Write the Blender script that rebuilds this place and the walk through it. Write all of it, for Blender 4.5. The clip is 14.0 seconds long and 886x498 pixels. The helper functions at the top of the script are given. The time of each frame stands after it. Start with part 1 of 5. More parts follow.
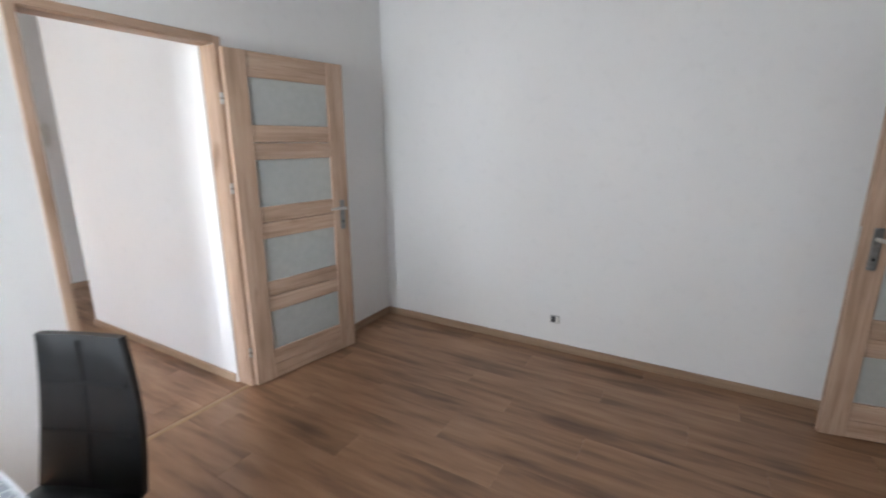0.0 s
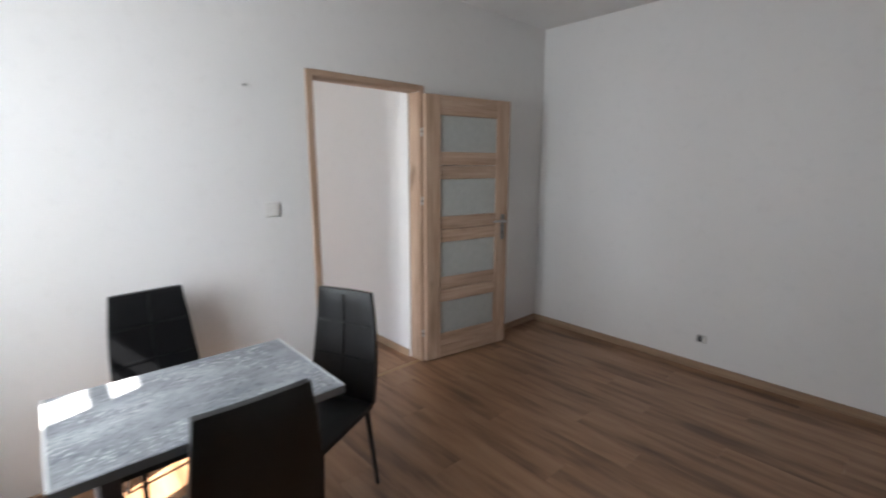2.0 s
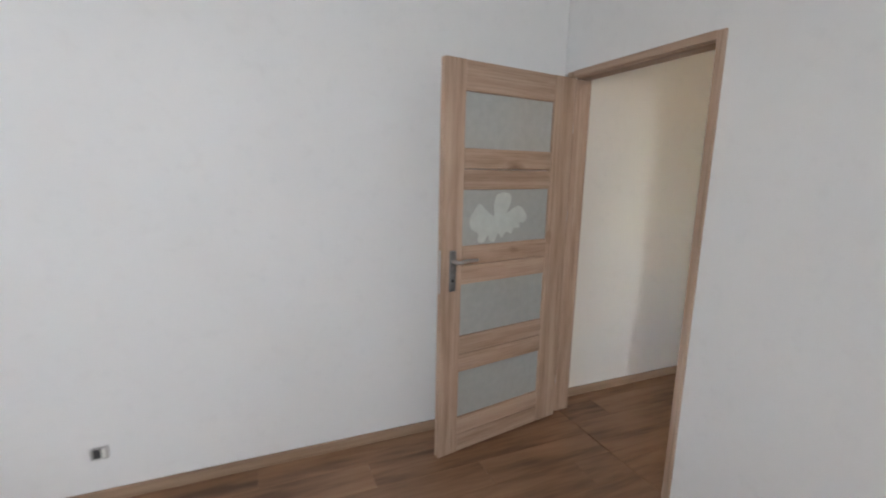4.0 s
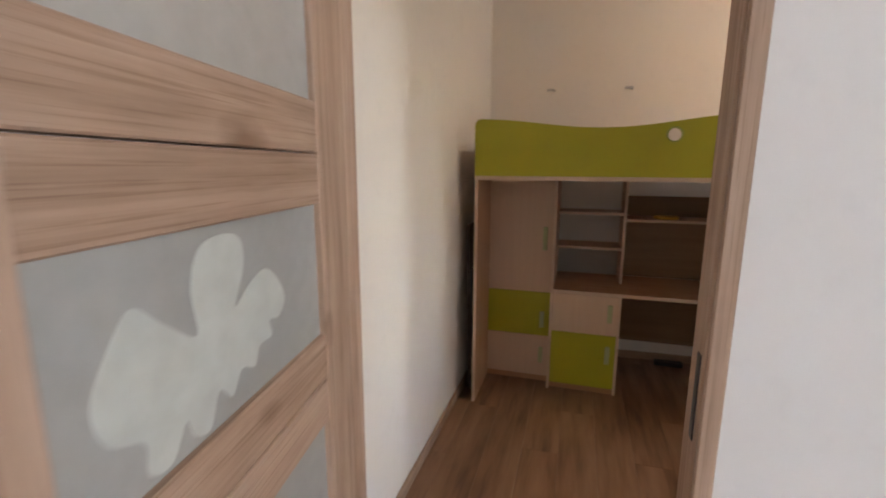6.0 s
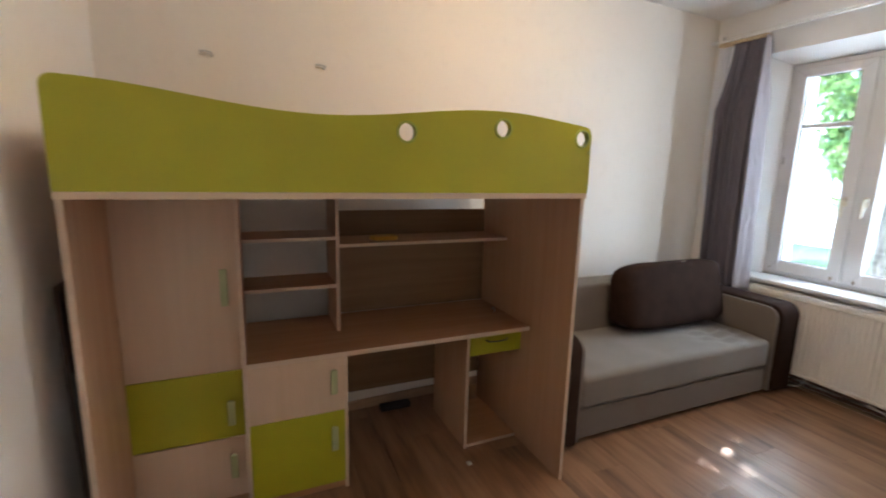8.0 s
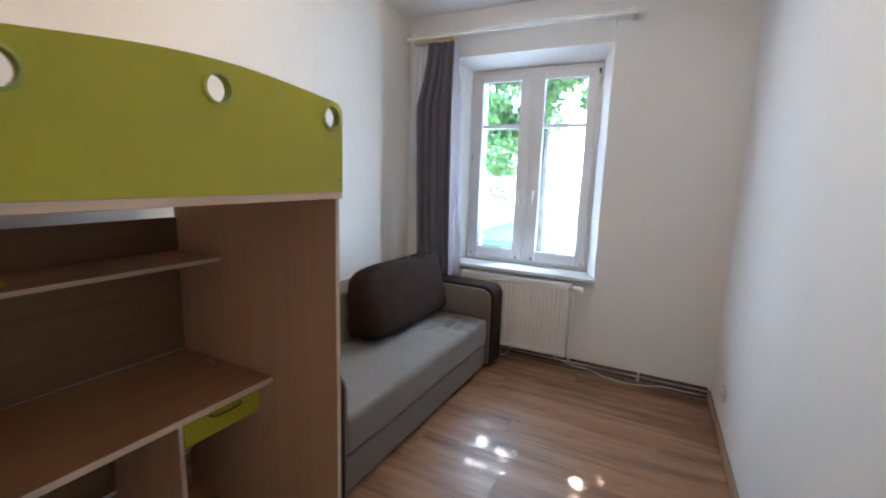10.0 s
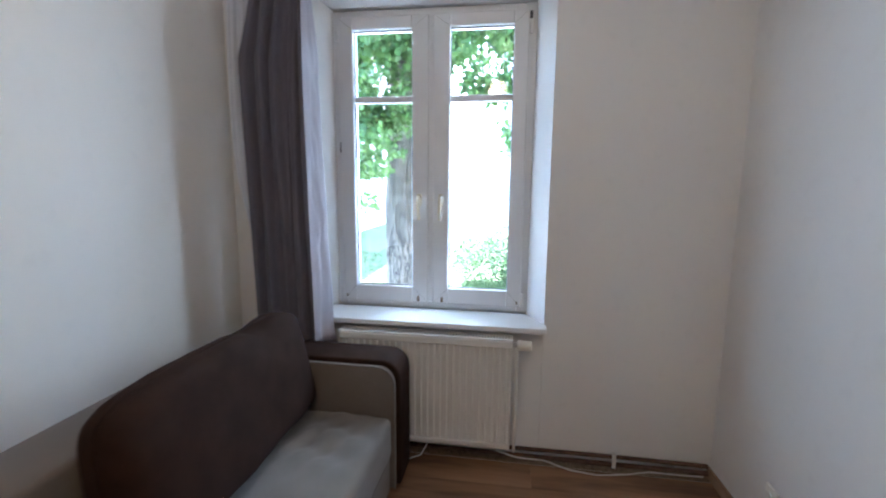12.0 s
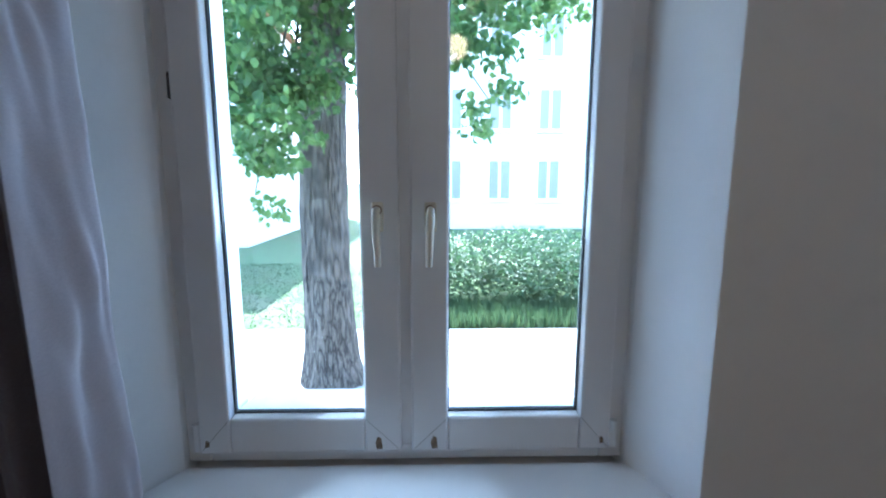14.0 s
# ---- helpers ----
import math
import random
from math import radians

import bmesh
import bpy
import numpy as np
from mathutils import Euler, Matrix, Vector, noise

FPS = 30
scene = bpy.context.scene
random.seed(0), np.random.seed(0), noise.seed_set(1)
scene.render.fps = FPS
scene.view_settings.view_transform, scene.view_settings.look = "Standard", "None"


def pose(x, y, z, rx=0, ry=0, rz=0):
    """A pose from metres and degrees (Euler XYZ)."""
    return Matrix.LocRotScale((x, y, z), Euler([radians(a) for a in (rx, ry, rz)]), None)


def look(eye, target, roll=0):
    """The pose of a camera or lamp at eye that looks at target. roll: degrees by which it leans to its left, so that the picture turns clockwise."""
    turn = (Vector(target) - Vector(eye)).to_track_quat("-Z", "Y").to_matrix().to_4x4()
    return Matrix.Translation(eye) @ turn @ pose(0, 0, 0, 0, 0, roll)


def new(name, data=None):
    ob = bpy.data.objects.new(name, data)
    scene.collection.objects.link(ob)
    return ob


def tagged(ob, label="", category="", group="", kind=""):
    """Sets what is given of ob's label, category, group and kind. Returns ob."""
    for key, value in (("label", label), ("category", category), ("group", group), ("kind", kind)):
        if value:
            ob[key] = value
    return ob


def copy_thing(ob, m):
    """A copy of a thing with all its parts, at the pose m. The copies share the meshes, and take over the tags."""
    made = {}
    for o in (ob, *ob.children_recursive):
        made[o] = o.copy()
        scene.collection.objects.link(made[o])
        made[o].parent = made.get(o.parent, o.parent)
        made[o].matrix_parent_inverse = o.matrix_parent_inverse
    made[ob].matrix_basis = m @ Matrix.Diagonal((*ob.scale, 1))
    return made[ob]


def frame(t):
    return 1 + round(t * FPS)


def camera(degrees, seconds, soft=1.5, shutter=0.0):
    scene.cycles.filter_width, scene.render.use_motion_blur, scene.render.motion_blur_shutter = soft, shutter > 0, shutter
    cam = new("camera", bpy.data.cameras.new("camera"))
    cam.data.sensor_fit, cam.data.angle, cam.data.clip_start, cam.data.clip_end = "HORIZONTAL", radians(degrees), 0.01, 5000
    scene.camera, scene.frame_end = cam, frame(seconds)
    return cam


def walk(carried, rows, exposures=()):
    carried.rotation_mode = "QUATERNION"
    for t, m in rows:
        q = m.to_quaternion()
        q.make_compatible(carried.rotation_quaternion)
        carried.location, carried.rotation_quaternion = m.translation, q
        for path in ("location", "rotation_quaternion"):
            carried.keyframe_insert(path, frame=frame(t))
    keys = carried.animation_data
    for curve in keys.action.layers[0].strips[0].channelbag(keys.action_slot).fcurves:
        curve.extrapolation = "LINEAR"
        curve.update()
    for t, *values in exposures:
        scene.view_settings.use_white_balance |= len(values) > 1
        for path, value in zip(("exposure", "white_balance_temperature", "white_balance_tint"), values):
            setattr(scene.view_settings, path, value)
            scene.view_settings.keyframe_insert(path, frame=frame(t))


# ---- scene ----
cam = camera(89.6, 14.0, 1.9, 0.35)
PATH = [
    (0, (0.455, 0.521, 1.549), (-0.516, 2.205, 1.077), -0.1),
    (0.5, (0.522, 0.245, 1.564), (-0.742, 1.734, 1.134), -0.8),
    (1, (0.605, -0.009, 1.552), (-0.832, 1.319, 1.139), -1.5),
    (1.5, (0.648, -0.114, 1.579), (-0.915, 1.068, 1.178), -0.5),
    (2, (0.656, 0.028, 1.551), (-0.793, 1.355, 1.177), 0.1),
    (2.5, (0.617, 0.311, 1.552), (-0.338, 2.027, 1.174), -0.4),
    (3, (0.521, 0.639, 1.566), (0.116, 2.567, 1.223), 1.5),
    (3.5, (0.349, 0.994, 1.546), (0.635, 2.95, 1.241), 1.3),
    (3.7, (0.313, 1.143, 1.547), (0.811, 3.053, 1.222), 1.2),
    (5.8, (0.902, 2.87, 1.51), (2.721, 3.618, 1.145), 0.1),
    (6, (1.047, 2.976, 1.514), (2.93, 3.545, 1.151), 0.2),
    (6.5, (1.357, 3.092, 1.515), (3.31, 3.317, 1.148), 0.1),
    (7, (1.722, 3.088, 1.527), (3.684, 3.124, 1.163), -1.0),
    (7.5, (1.888, 3.056, 1.54), (3.82, 2.767, 1.186), -0.1),
    (8, (2.066, 3.064, 1.552), (3.869, 2.273, 1.2), 1.5),
    (8.5, (2.204, 3.079, 1.541), (3.826, 1.962, 1.191), 2.0),
    (9, (2.282, 3.043, 1.543), (3.664, 1.642, 1.187), 2.8),
    (9.2, (2.339, 3.019, 1.529), (3.638, 1.54, 1.178), 2.9),
    (11.3, (3.134, 2.194, 1.538), (3.57, 0.269, 1.216), -0.5),
    (11.5, (3.177, 2.037, 1.53), (3.606, 0.109, 1.216), -0.4),
    (12, (3.358, 1.584, 1.504), (3.661, -0.37, 1.202), 0.5),
    (12.5, (3.392, 1.163, 1.482), (3.472, -0.814, 1.189), 0.1),
    (13, (3.453, 0.76, 1.509), (3.466, -1.22, 1.226), -0.4),
    (13.5, (3.653, 0.421, 1.5), (3.613, -1.554, 1.19), -0.5),
    (14, (3.754, 0.14, 1.478), (3.706, -1.837, 1.178), 0.1),
]
EXPOSURES = [(0.0, 4.65, 6450, 12), (0.5, 4.15, 6450, 12), (1.0, 3.75, 6500, 12), (1.5, 3.5, 6600, 13), (2.0, 3.95, 6650, 13), (2.5, 4.7, 6650, 14), (3.0, 4.9, 6550, 13), (3.7, 4.8, 6500, 12),
             (5.8, 5.2, 6800, 17), (7.0, 5.4, 6750, 18), (7.5, 5.7, 6600, 15), (8.2, 5.7, 6150, 10), (9.2, 5.65, 5550, 8), (11.3, 5.55, 5500, 10), (12.5, 5.0, 5500, 9), (13.5, 4.6, 5300, 8), (14.0, 4.1, 5150, 7)]
walk(cam, [(t, look(eye, target, roll)) for t, eye, target, roll in PATH], EXPOSURES)

# ---- world and sun ----
SUN_WAY = Vector((-0.40, 1.0, -1.13)).normalized()
world = bpy.data.worlds.new("sky")
scene.world = world
world.use_nodes = True
wn = world.node_tree
sky = wn.nodes.new("ShaderNodeTexSky")
sky.sky_type = "NISHITA"
sky.sun_disc = False
sky.sun_elevation = math.asin(-SUN_WAY.z)
sky.sun_rotation = math.atan2(-SUN_WAY.x, -SUN_WAY.y)
wn.links.new(sky.outputs[0], wn.nodes["Background"].inputs[0])
wn.nodes["Background"].inputs[1].default_value = 0.145
sun_data = bpy.data.lights.new("sun", "SUN")
sun_data.energy, sun_data.angle, sun_data.color = 2.5, radians(0.55), (1.0, 0.95, 0.87)
sun = new("sun", sun_data)
sun.matrix_world = Matrix.Translation((0, -6, 9)) @ SUN_WAY.to_track_quat("-Z", "Y").to_matrix().to_4x4()

LAMP_POWER = 1.3


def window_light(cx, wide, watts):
    """An area lamp for the sky's light in the opening of a window."""
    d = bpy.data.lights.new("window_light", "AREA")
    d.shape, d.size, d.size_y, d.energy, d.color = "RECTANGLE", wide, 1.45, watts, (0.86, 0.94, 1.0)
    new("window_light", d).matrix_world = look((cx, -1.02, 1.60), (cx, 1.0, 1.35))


window_light(-1.00, 0.70, 4.6)
# lamp in an unseen window that is added to brighten the hall
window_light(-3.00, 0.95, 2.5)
# sky's light in the outer reveals of the bedroom window, from both sides of the opening
for lx, way, watts in ((4.262, -1.0, 0.58), (3.378, 1.0, 0.42)):
    d = bpy.data.lights.new("window_light", "AREA")
    d.shape, d.size, d.size_y, d.energy, d.color = "RECTANGLE", 0.15, 1.40, watts, (0.72, 0.87, 1.0)
    new("window_light", d).matrix_world = look((lx, -1.095, 1.58), (lx + way, -0.295, 2.10))
head = bpy.data.lights.new("window_light", "AREA")
head.shape, head.size, head.size_y, head.energy, head.color = "RECTANGLE", 0.90, 0.15, 0.28, (0.72, 0.87, 1.0)
new("window_light", head).matrix_world = look((3.82, -1.095, 2.350), (3.82, -0.45, 1.6))

# ---- plan ----
X_WEST, X_EAST = -1.93, 2.04      # living room
Y_NORTH, Y_SOUTH = 3.655, -0.77
Z_LIVING, Z_BED = 2.75, 2.86
Y_BED_N = 3.685
Y_OUT = -1.22
Y_BED_S = -0.718
HALL_N = 2.15


# ---- materials ----
def shader(name):
    m = bpy.data.materials.new(name)
    m.use_nodes = True
    t = m.node_tree
    return m, t, t.nodes["Principled BSDF"]


def ramp_node(t, fac, stops):
    r = t.nodes.new("ShaderNodeValToRGB")
    while len(r.color_ramp.elements) < len(stops):
        r.color_ramp.elements.new(0.5)
    for e, (p, c) in zip(r.color_ramp.elements, stops):
        e.position, e.color = p, (*c, 1)
    t.links.new(fac, r.inputs[0])
    return r.outputs[0]


def noise_node(t, vec, scale, detail=4.0, rough=0.55):
    n = t.nodes.new("ShaderNodeTexNoise")
    n.inputs["Scale"].default_value = scale
    n.inputs["Detail"].default_value = detail
    n.inputs["Roughness"].default_value = rough
    t.links.new(vec, n.inputs["Vector"])
    return n.outputs["Fac"]


def coords(t, stretch=(1, 1, 1), shift=False):
    c = t.nodes.new("ShaderNodeTexCoord")
    mp = t.nodes.new("ShaderNodeMapping")
    mp.inputs["Scale"].default_value = stretch
    t.links.new(c.outputs["Object"], mp.inputs[0])
    if not shift:
        return mp.outputs[0]
    info = t.nodes.new("ShaderNodeObjectInfo")
    mul = t.nodes.new("ShaderNodeVectorMath")
    mul.operation = "MULTIPLY_ADD"
    mul.inputs[1].default_value = (37.0, 53.0, 71.0)
    t.links.new(info.outputs["Random"], mul.inputs[0])
    t.links.new(mp.outputs[0], mul.inputs[2])
    return mul.outputs[0]


def mix_col(t, fac, a, b, mode="MIX"):
    n = t.nodes.new("ShaderNodeMix")
    n.data_type, n.blend_type = "RGBA", mode
    for sock, v in ((n.inputs[0], fac), (n.inputs[6], a), (n.inputs[7], b)):
        if isinstance(v, (int, float)):
            sock.default_value = v
        elif isinstance(v, tuple):
            sock.default_value = (*v, 1)
        else:
            t.links.new(v, sock)
    return n.outputs[2]


def bump(t, p, height, strength, distance):
    b = t.nodes.new("ShaderNodeBump")
    b.inputs["Strength"].default_value, b.inputs["Distance"].default_value = strength, distance
    t.links.new(height, b.inputs["Height"])
    t.links.new(b.outputs[0], p.inputs["Normal"])


def plain(name, color, rough=0.5, metal=0.0, vary=0.12, scale=9.0, grain=160.0, relief=0.08):
    """A painted, plastic or metal surface with faint blotches and fine relief."""
    m, t, p = shader(name)
    v = coords(t, shift=True)
    big = noise_node(t, v, scale)
    dark = tuple(c * (1 - vary) for c in color)
    light = tuple(min(1, c * (1 + vary * 0.6)) for c in color)
    t.links.new(ramp_node(t, big, [(0.3, dark), (0.7, light)]), p.inputs["Base Color"])
    fine = noise_node(t, v, grain, 2)
    bump(t, p, fine, relief, 0.002)
    p.inputs["Roughness"].default_value, p.inputs["Metallic"].default_value = rough, metal
    return m


def plaster(name, color):
    m, t, p = shader(name)
    v = coords(t)
    a = noise_node(t, v, 0.9, 5)
    b = noise_node(t, v, 14.0, 5)
    base = ramp_node(t, a, [(0.3, tuple(c * 0.96 for c in color)), (0.7, color)])
    spots = ramp_node(t, b, [(0.25, (0.93, 0.93, 0.93)), (0.45, (1, 1, 1))])
    t.links.new(mix_col(t, 0.5, base, spots, "MULTIPLY"), p.inputs["Base Color"])
    bump(t, p, noise_node(t, v, 60.0, 6, 0.7), 0.25, 0.002)
    p.inputs["Roughness"].default_value = 0.85
    return m


def wood(name, tones, axis, rough=0.45, stretch=14.0, fine=60.0, knots=True, spread=0.25, streaks=0.55, coarse=1.3, detail=6.0):
    """Grain that runs along the axis 0, 1 or 2."""
    m, t, p = shader(name)
    st = [stretch] * 3
    st[axis] = 1.0
    v = coords(t, tuple(st), shift=True)
    g = noise_node(t, v, coarse, detail, 0.62)
    st2 = [fine] * 3
    st2[axis] = 1.6
    v2 = coords(t, tuple(st2), shift=True)
    f = noise_node(t, v2, 1.0, 4, 0.6)
    col = ramp_node(t, g, [(0.28, tones[0]), (0.5, tones[1]), (0.72, tones[2])])
    streak = ramp_node(t, f, [(0.3, (0.72, 0.70, 0.68)), (0.55, (1, 1, 1))])
    col = mix_col(t, streaks, col, streak, "MULTIPLY")
    if knots:
        st3 = [3.4] * 3
        st3[axis] = 1.5
        k = noise_node(t, coords(t, tuple(st3), shift=True), 1.6, 3, 0.5)
        col = mix_col(t, 0.8, col, ramp_node(t, k, [(0.27, (0.42, 0.33, 0.27)), (0.36, (1, 1, 1))]), "MULTIPLY")
        st4 = [150.0] * 3
        st4[axis] = 2.4
        pore = noise_node(t, coords(t, tuple(st4), shift=True), 1.0, 3, 0.65)
        col = mix_col(t, 0.5, col, ramp_node(t, pore, [(0.36, (0.55, 0.47, 0.41)), (0.46, (1, 1, 1))]), "MULTIPLY")
    info = t.nodes.new("ShaderNodeObjectInfo")
    shade = ramp_node(t, info.outputs["Random"], [(0.0, (1 - spread,) * 3), (1.0, (1.0, 1.0, 1.0))])
    col = mix_col(t, 1.0, col, shade, "MULTIPLY")
    t.links.new(col, p.inputs["Base Color"])
    bump(t, p, f, 0.18, 0.002)
    rr = ramp_node(t, g, [(0.3, (rough + 0.1,) * 3), (0.7, (rough - 0.05,) * 3)])
    t.links.new(rr, p.inputs["Roughness"])
    return m


def woven(name, dark, light, scale=420.0, through_light=0.0):
    m, t, p = shader(name)
    v = coords(t, shift=True)
    big = noise_node(t, v, 5.0)
    fine = noise_node(t, v, scale, 3, 0.7)
    base = ramp_node(t, fine, [(0.3, dark), (0.7, light)])
    t.links.new(mix_col(t, 0.35, base, ramp_node(t, big, [(0.3, (0.75, 0.75, 0.75)), (0.7, (1, 1, 1))]), "MULTIPLY"), p.inputs["Base Color"])
    bump(t, p, fine, 0.5, 0.002)
    p.inputs["Roughness"].default_value = 0.95
    p.inputs["Sheen Weight"].default_value = 0.15
    if through_light:
        tr = t.nodes.new("ShaderNodeBsdfTranslucent")
        t.links.new(base, tr.inputs[0])
        mx = t.nodes.new("ShaderNodeMixShader")
        mx.inputs[0].default_value = through_light
        t.links.new(p.outputs[0], mx.inputs[1])
        t.links.new(tr.outputs[0], mx.inputs[2])
        t.links.new(mx.outputs[0], t.nodes["Material Output"].inputs[0])
    return m


def glass(name):
    """Thin clear pane: lets light straight through, glossy by Fresnel."""
    m, t, p = shader(name)
    clear = t.nodes.new("ShaderNodeBsdfTransparent")
    clear.inputs[0].default_value = (0.96, 0.98, 0.97, 1)
    gloss = t.nodes.new("ShaderNodeBsdfGlossy")
    gloss.inputs["Roughness"].default_value = 0.02
    fres = t.nodes.new("ShaderNodeFresnel")
    fres.inputs[0].default_value = 1.45
    mx = t.nodes.new("ShaderNodeMixShader")
    t.links.new(fres.outputs[0], mx.inputs[0])
    t.links.new(clear.outputs[0], mx.inputs[1])
    t.links.new(gloss.outputs[0], mx.inputs[2])
    t.links.new(mx.outputs[0], t.nodes["Material Output"].inputs[0])
    return m


def stone_top(name):
    m, t, p = shader(name)
    v = coords(t)
    st = coords(t, (3.4, 1.5, 3.4))
    a = noise_node(t, st, 1.9, 6, 0.6)
    b = noise_node(t, v, 26.0, 6, 0.72)
    col = ramp_node(t, a, [(0.32, (0.155, 0.175, 0.195)), (0.5, (0.235, 0.255, 0.275)), (0.66, (0.36, 0.385, 0.405))])
    col = mix_col(t, 0.55, col, ramp_node(t, b, [(0.36, (0.50, 0.52, 0.54)), (0.5, (0.92, 0.92, 0.92)), (0.62, (1.0, 1.0, 1.0))]), "MULTIPLY")
    # pale chips gathered in drifts
    chip = noise_node(t, coords(t, (1.0, 0.55, 1.0)), 75.0, 3, 0.6)
    drift = noise_node(t, st, 2.6, 3, 0.5)
    spots = ramp_node(t, chip, [(0.56, (0, 0, 0)), (0.60, (1, 1, 1))])
    where = ramp_node(t, drift, [(0.47, (0, 0, 0)), (0.60, (1, 1, 1))])
    col = mix_col(t, mix_col(t, 1.0, spots, where, "MULTIPLY"), col, (0.44, 0.46, 0.47))
    dark = ramp_node(t, chip, [(0.36, (0.45, 0.46, 0.48)), (0.41, (1, 1, 1))])
    t.links.new(mix_col(t, 0.7, col, dark, "MULTIPLY"), p.inputs["Base Color"])
    bump(t, p, b, 0.15, 0.002)
    p.inputs["Roughness"].default_value = 0.32
    return m


WALL = plaster("white_wall_paint", (0.80, 0.79, 0.78))
CREAM = plaster("cream_wall_paint", (0.80, 0.76, 0.70))
CEIL = plaster("ceiling_paint", (0.82, 0.81, 0.80))
FACADE = plaster("facade_render", (0.66, 0.60, 0.57))
FLOOR_TONES = ((0.118, 0.059, 0.031), (0.285, 0.153, 0.083), (0.385, 0.226, 0.130))
FLOOR = wood("laminate_oak", FLOOR_TONES, 0, 0.34, 7.0, 60.0, False, 0.08, 0.16, 1.3, 3.0)
SKIRT_X = wood("skirting_oak_x", ((0.32, 0.205, 0.13), (0.44, 0.295, 0.195), (0.53, 0.37, 0.25)), 0, 0.5, 16.0, 70.0, False)
SKIRT_Y = wood("skirting_oak_y", ((0.32, 0.205, 0.13), (0.44, 0.295, 0.195), (0.53, 0.37, 0.25)), 1, 0.5, 16.0, 70.0, False)
OAK_TONES = ((0.36, 0.235, 0.160), (0.50, 0.345, 0.248), (0.60, 0.435, 0.33))
OAK_UP = wood("door_oak_upright", OAK_TONES, 2, 0.55, 11.0, 95.0, True, 0.1, 0.5)
OAK_X = wood("door_oak_across", OAK_TONES, 0, 0.55, 11.0, 95.0, True, 0.1, 0.5)
OAK_Y = wood("door_oak_across_y", OAK_TONES, 1, 0.55, 11.0, 95.0, True, 0.1, 0.5)
MAPLE_TONES = ((0.53, 0.310, 0.180), (0.56, 0.335, 0.198), (0.59, 0.36, 0.218))
MAPLE = wood("maple_board", MAPLE_TONES, 2, 0.5, 20.0, 90.0, False, 0.05, 0.18)
# darker, browner copy of the maple; shade below the loft is in its colour
MAPLE_SHADED = wood("maple_board_shaded", ((0.44, 0.230, 0.112), (0.47, 0.250, 0.126), (0.50, 0.275, 0.142)), 1, 0.45, 20.0, 90.0, False, 0.05, 0.18)
CREAM_FRONT = wood("cream_cupboard_front", ((0.62, 0.445, 0.312), (0.64, 0.465, 0.330), (0.66, 0.485, 0.348)), 2, 0.5, 20.0, 90.0, False, 0.04, 0.08)
MAPLE_EDGE = wood("pale_edge_banding", ((0.60, 0.45, 0.33), (0.64, 0.49, 0.37), (0.68, 0.53, 0.41)), 1, 0.45, 20.0, 90.0, False, 0.05, 0.1)
# brown board, its colour darkened further for the shade below the loft
BACKING = wood("brown_backing_board", ((0.175, 0.096, 0.041), (0.195, 0.110, 0.048), (0.215, 0.123, 0.056)), 1, 0.6, 20.0, 90.0, False, 0.05, 0.15)
GREEN = plain("lime_green_laminate", (0.40, 0.385, 0.014), 0.42, 0, 0.06, 4.0, 300.0, 0.05)
GREEN_DK = plain("lime_green_plastic", (0.30, 0.36, 0.05), 0.35)
SMOKE = plain("green_tinted_handle", (0.42, 0.46, 0.24), 0.3)
FROST = plain("frosted_glass", (0.43, 0.445, 0.430), 0.45, 0, 0.07, 24.0, 300.0, 0.12)
FROST.node_tree.nodes["Principled BSDF"].inputs["Coat Weight"].default_value = 1.0
FROST.node_tree.nodes["Principled BSDF"].inputs["Coat Roughness"].default_value = 0.04
DECAL = plain("white_glass_decal", (0.58, 0.62, 0.585), 0.6, 0, 0.08, 20.0)
STEEL = plain("brushed_steel", (0.55, 0.54, 0.53), 0.32, 0.9, 0.15, 30.0)
PLATE = plain("satin_steel_plate", (0.27, 0.265, 0.26), 0.38, 0.85, 0.2, 40.0)
DARKSTEEL = plain("dark_steel", (0.10, 0.10, 0.11), 0.4, 0.7)
BLACKMETAL = plain("black_powder_coat", (0.012, 0.012, 0.013), 0.45)
LEATHER = plain("black_leatherette", (0.0035, 0.004, 0.005), 0.36, 0, 0.25, 12.0, 220.0, 0.35)
STONE = stone_top("grey_stone_laminate")
EDGE = plain("grey_edge_band", (0.20, 0.215, 0.23), 0.5)
PALE_EDGE = plain("pale_edge_line", (0.62, 0.64, 0.65), 0.5)
PVC = plain("white_window_plastic", (0.76, 0.77, 0.79), 0.35, 0, 0.05, 3.0, 300.0, 0.03)
GASKET = plain("black_window_gasket", (0.03, 0.03, 0.035), 0.7)
PANE = glass("window_pane")
ENAMEL = plain("white_radiator_enamel", (0.80, 0.79, 0.76), 0.35, 0, 0.05, 4.0, 250.0, 0.04)
PLASTIC = plain("white_plastic", (0.78, 0.77, 0.74), 0.4)
GREYFAB = woven("grey_beige_fabric", (0.150, 0.131, 0.114), (0.245, 0.218, 0.194))
TAUPE = woven("taupe_fabric", (0.13, 0.104, 0.084), (0.20, 0.165, 0.138))
BROWNLEA = plain("dark_brown_upholstery", (0.034, 0.018, 0.013), 0.92, 0, 0.2, 10.0, 260.0, 0.35)
BROWNLEA.node_tree.nodes["Principled BSDF"].inputs["Specular IOR Level"].default_value = 0.1
CURTAINFAB = woven("grey_violet_curtain", (0.098, 0.090, 0.113), (0.165, 0.152, 0.185), 600.0, 0.05)
# paler copy of the curtain cloth, with the window's light put into its colour
CURTAINLIT = woven("window_lit_curtain", (0.40, 0.375, 0.42), (0.56, 0.53, 0.58), 600.0, 0.1)
RUST = plain("rusty_pipe", (0.13, 0.07, 0.045), 0.75, 0.2, 0.5, 40.0)
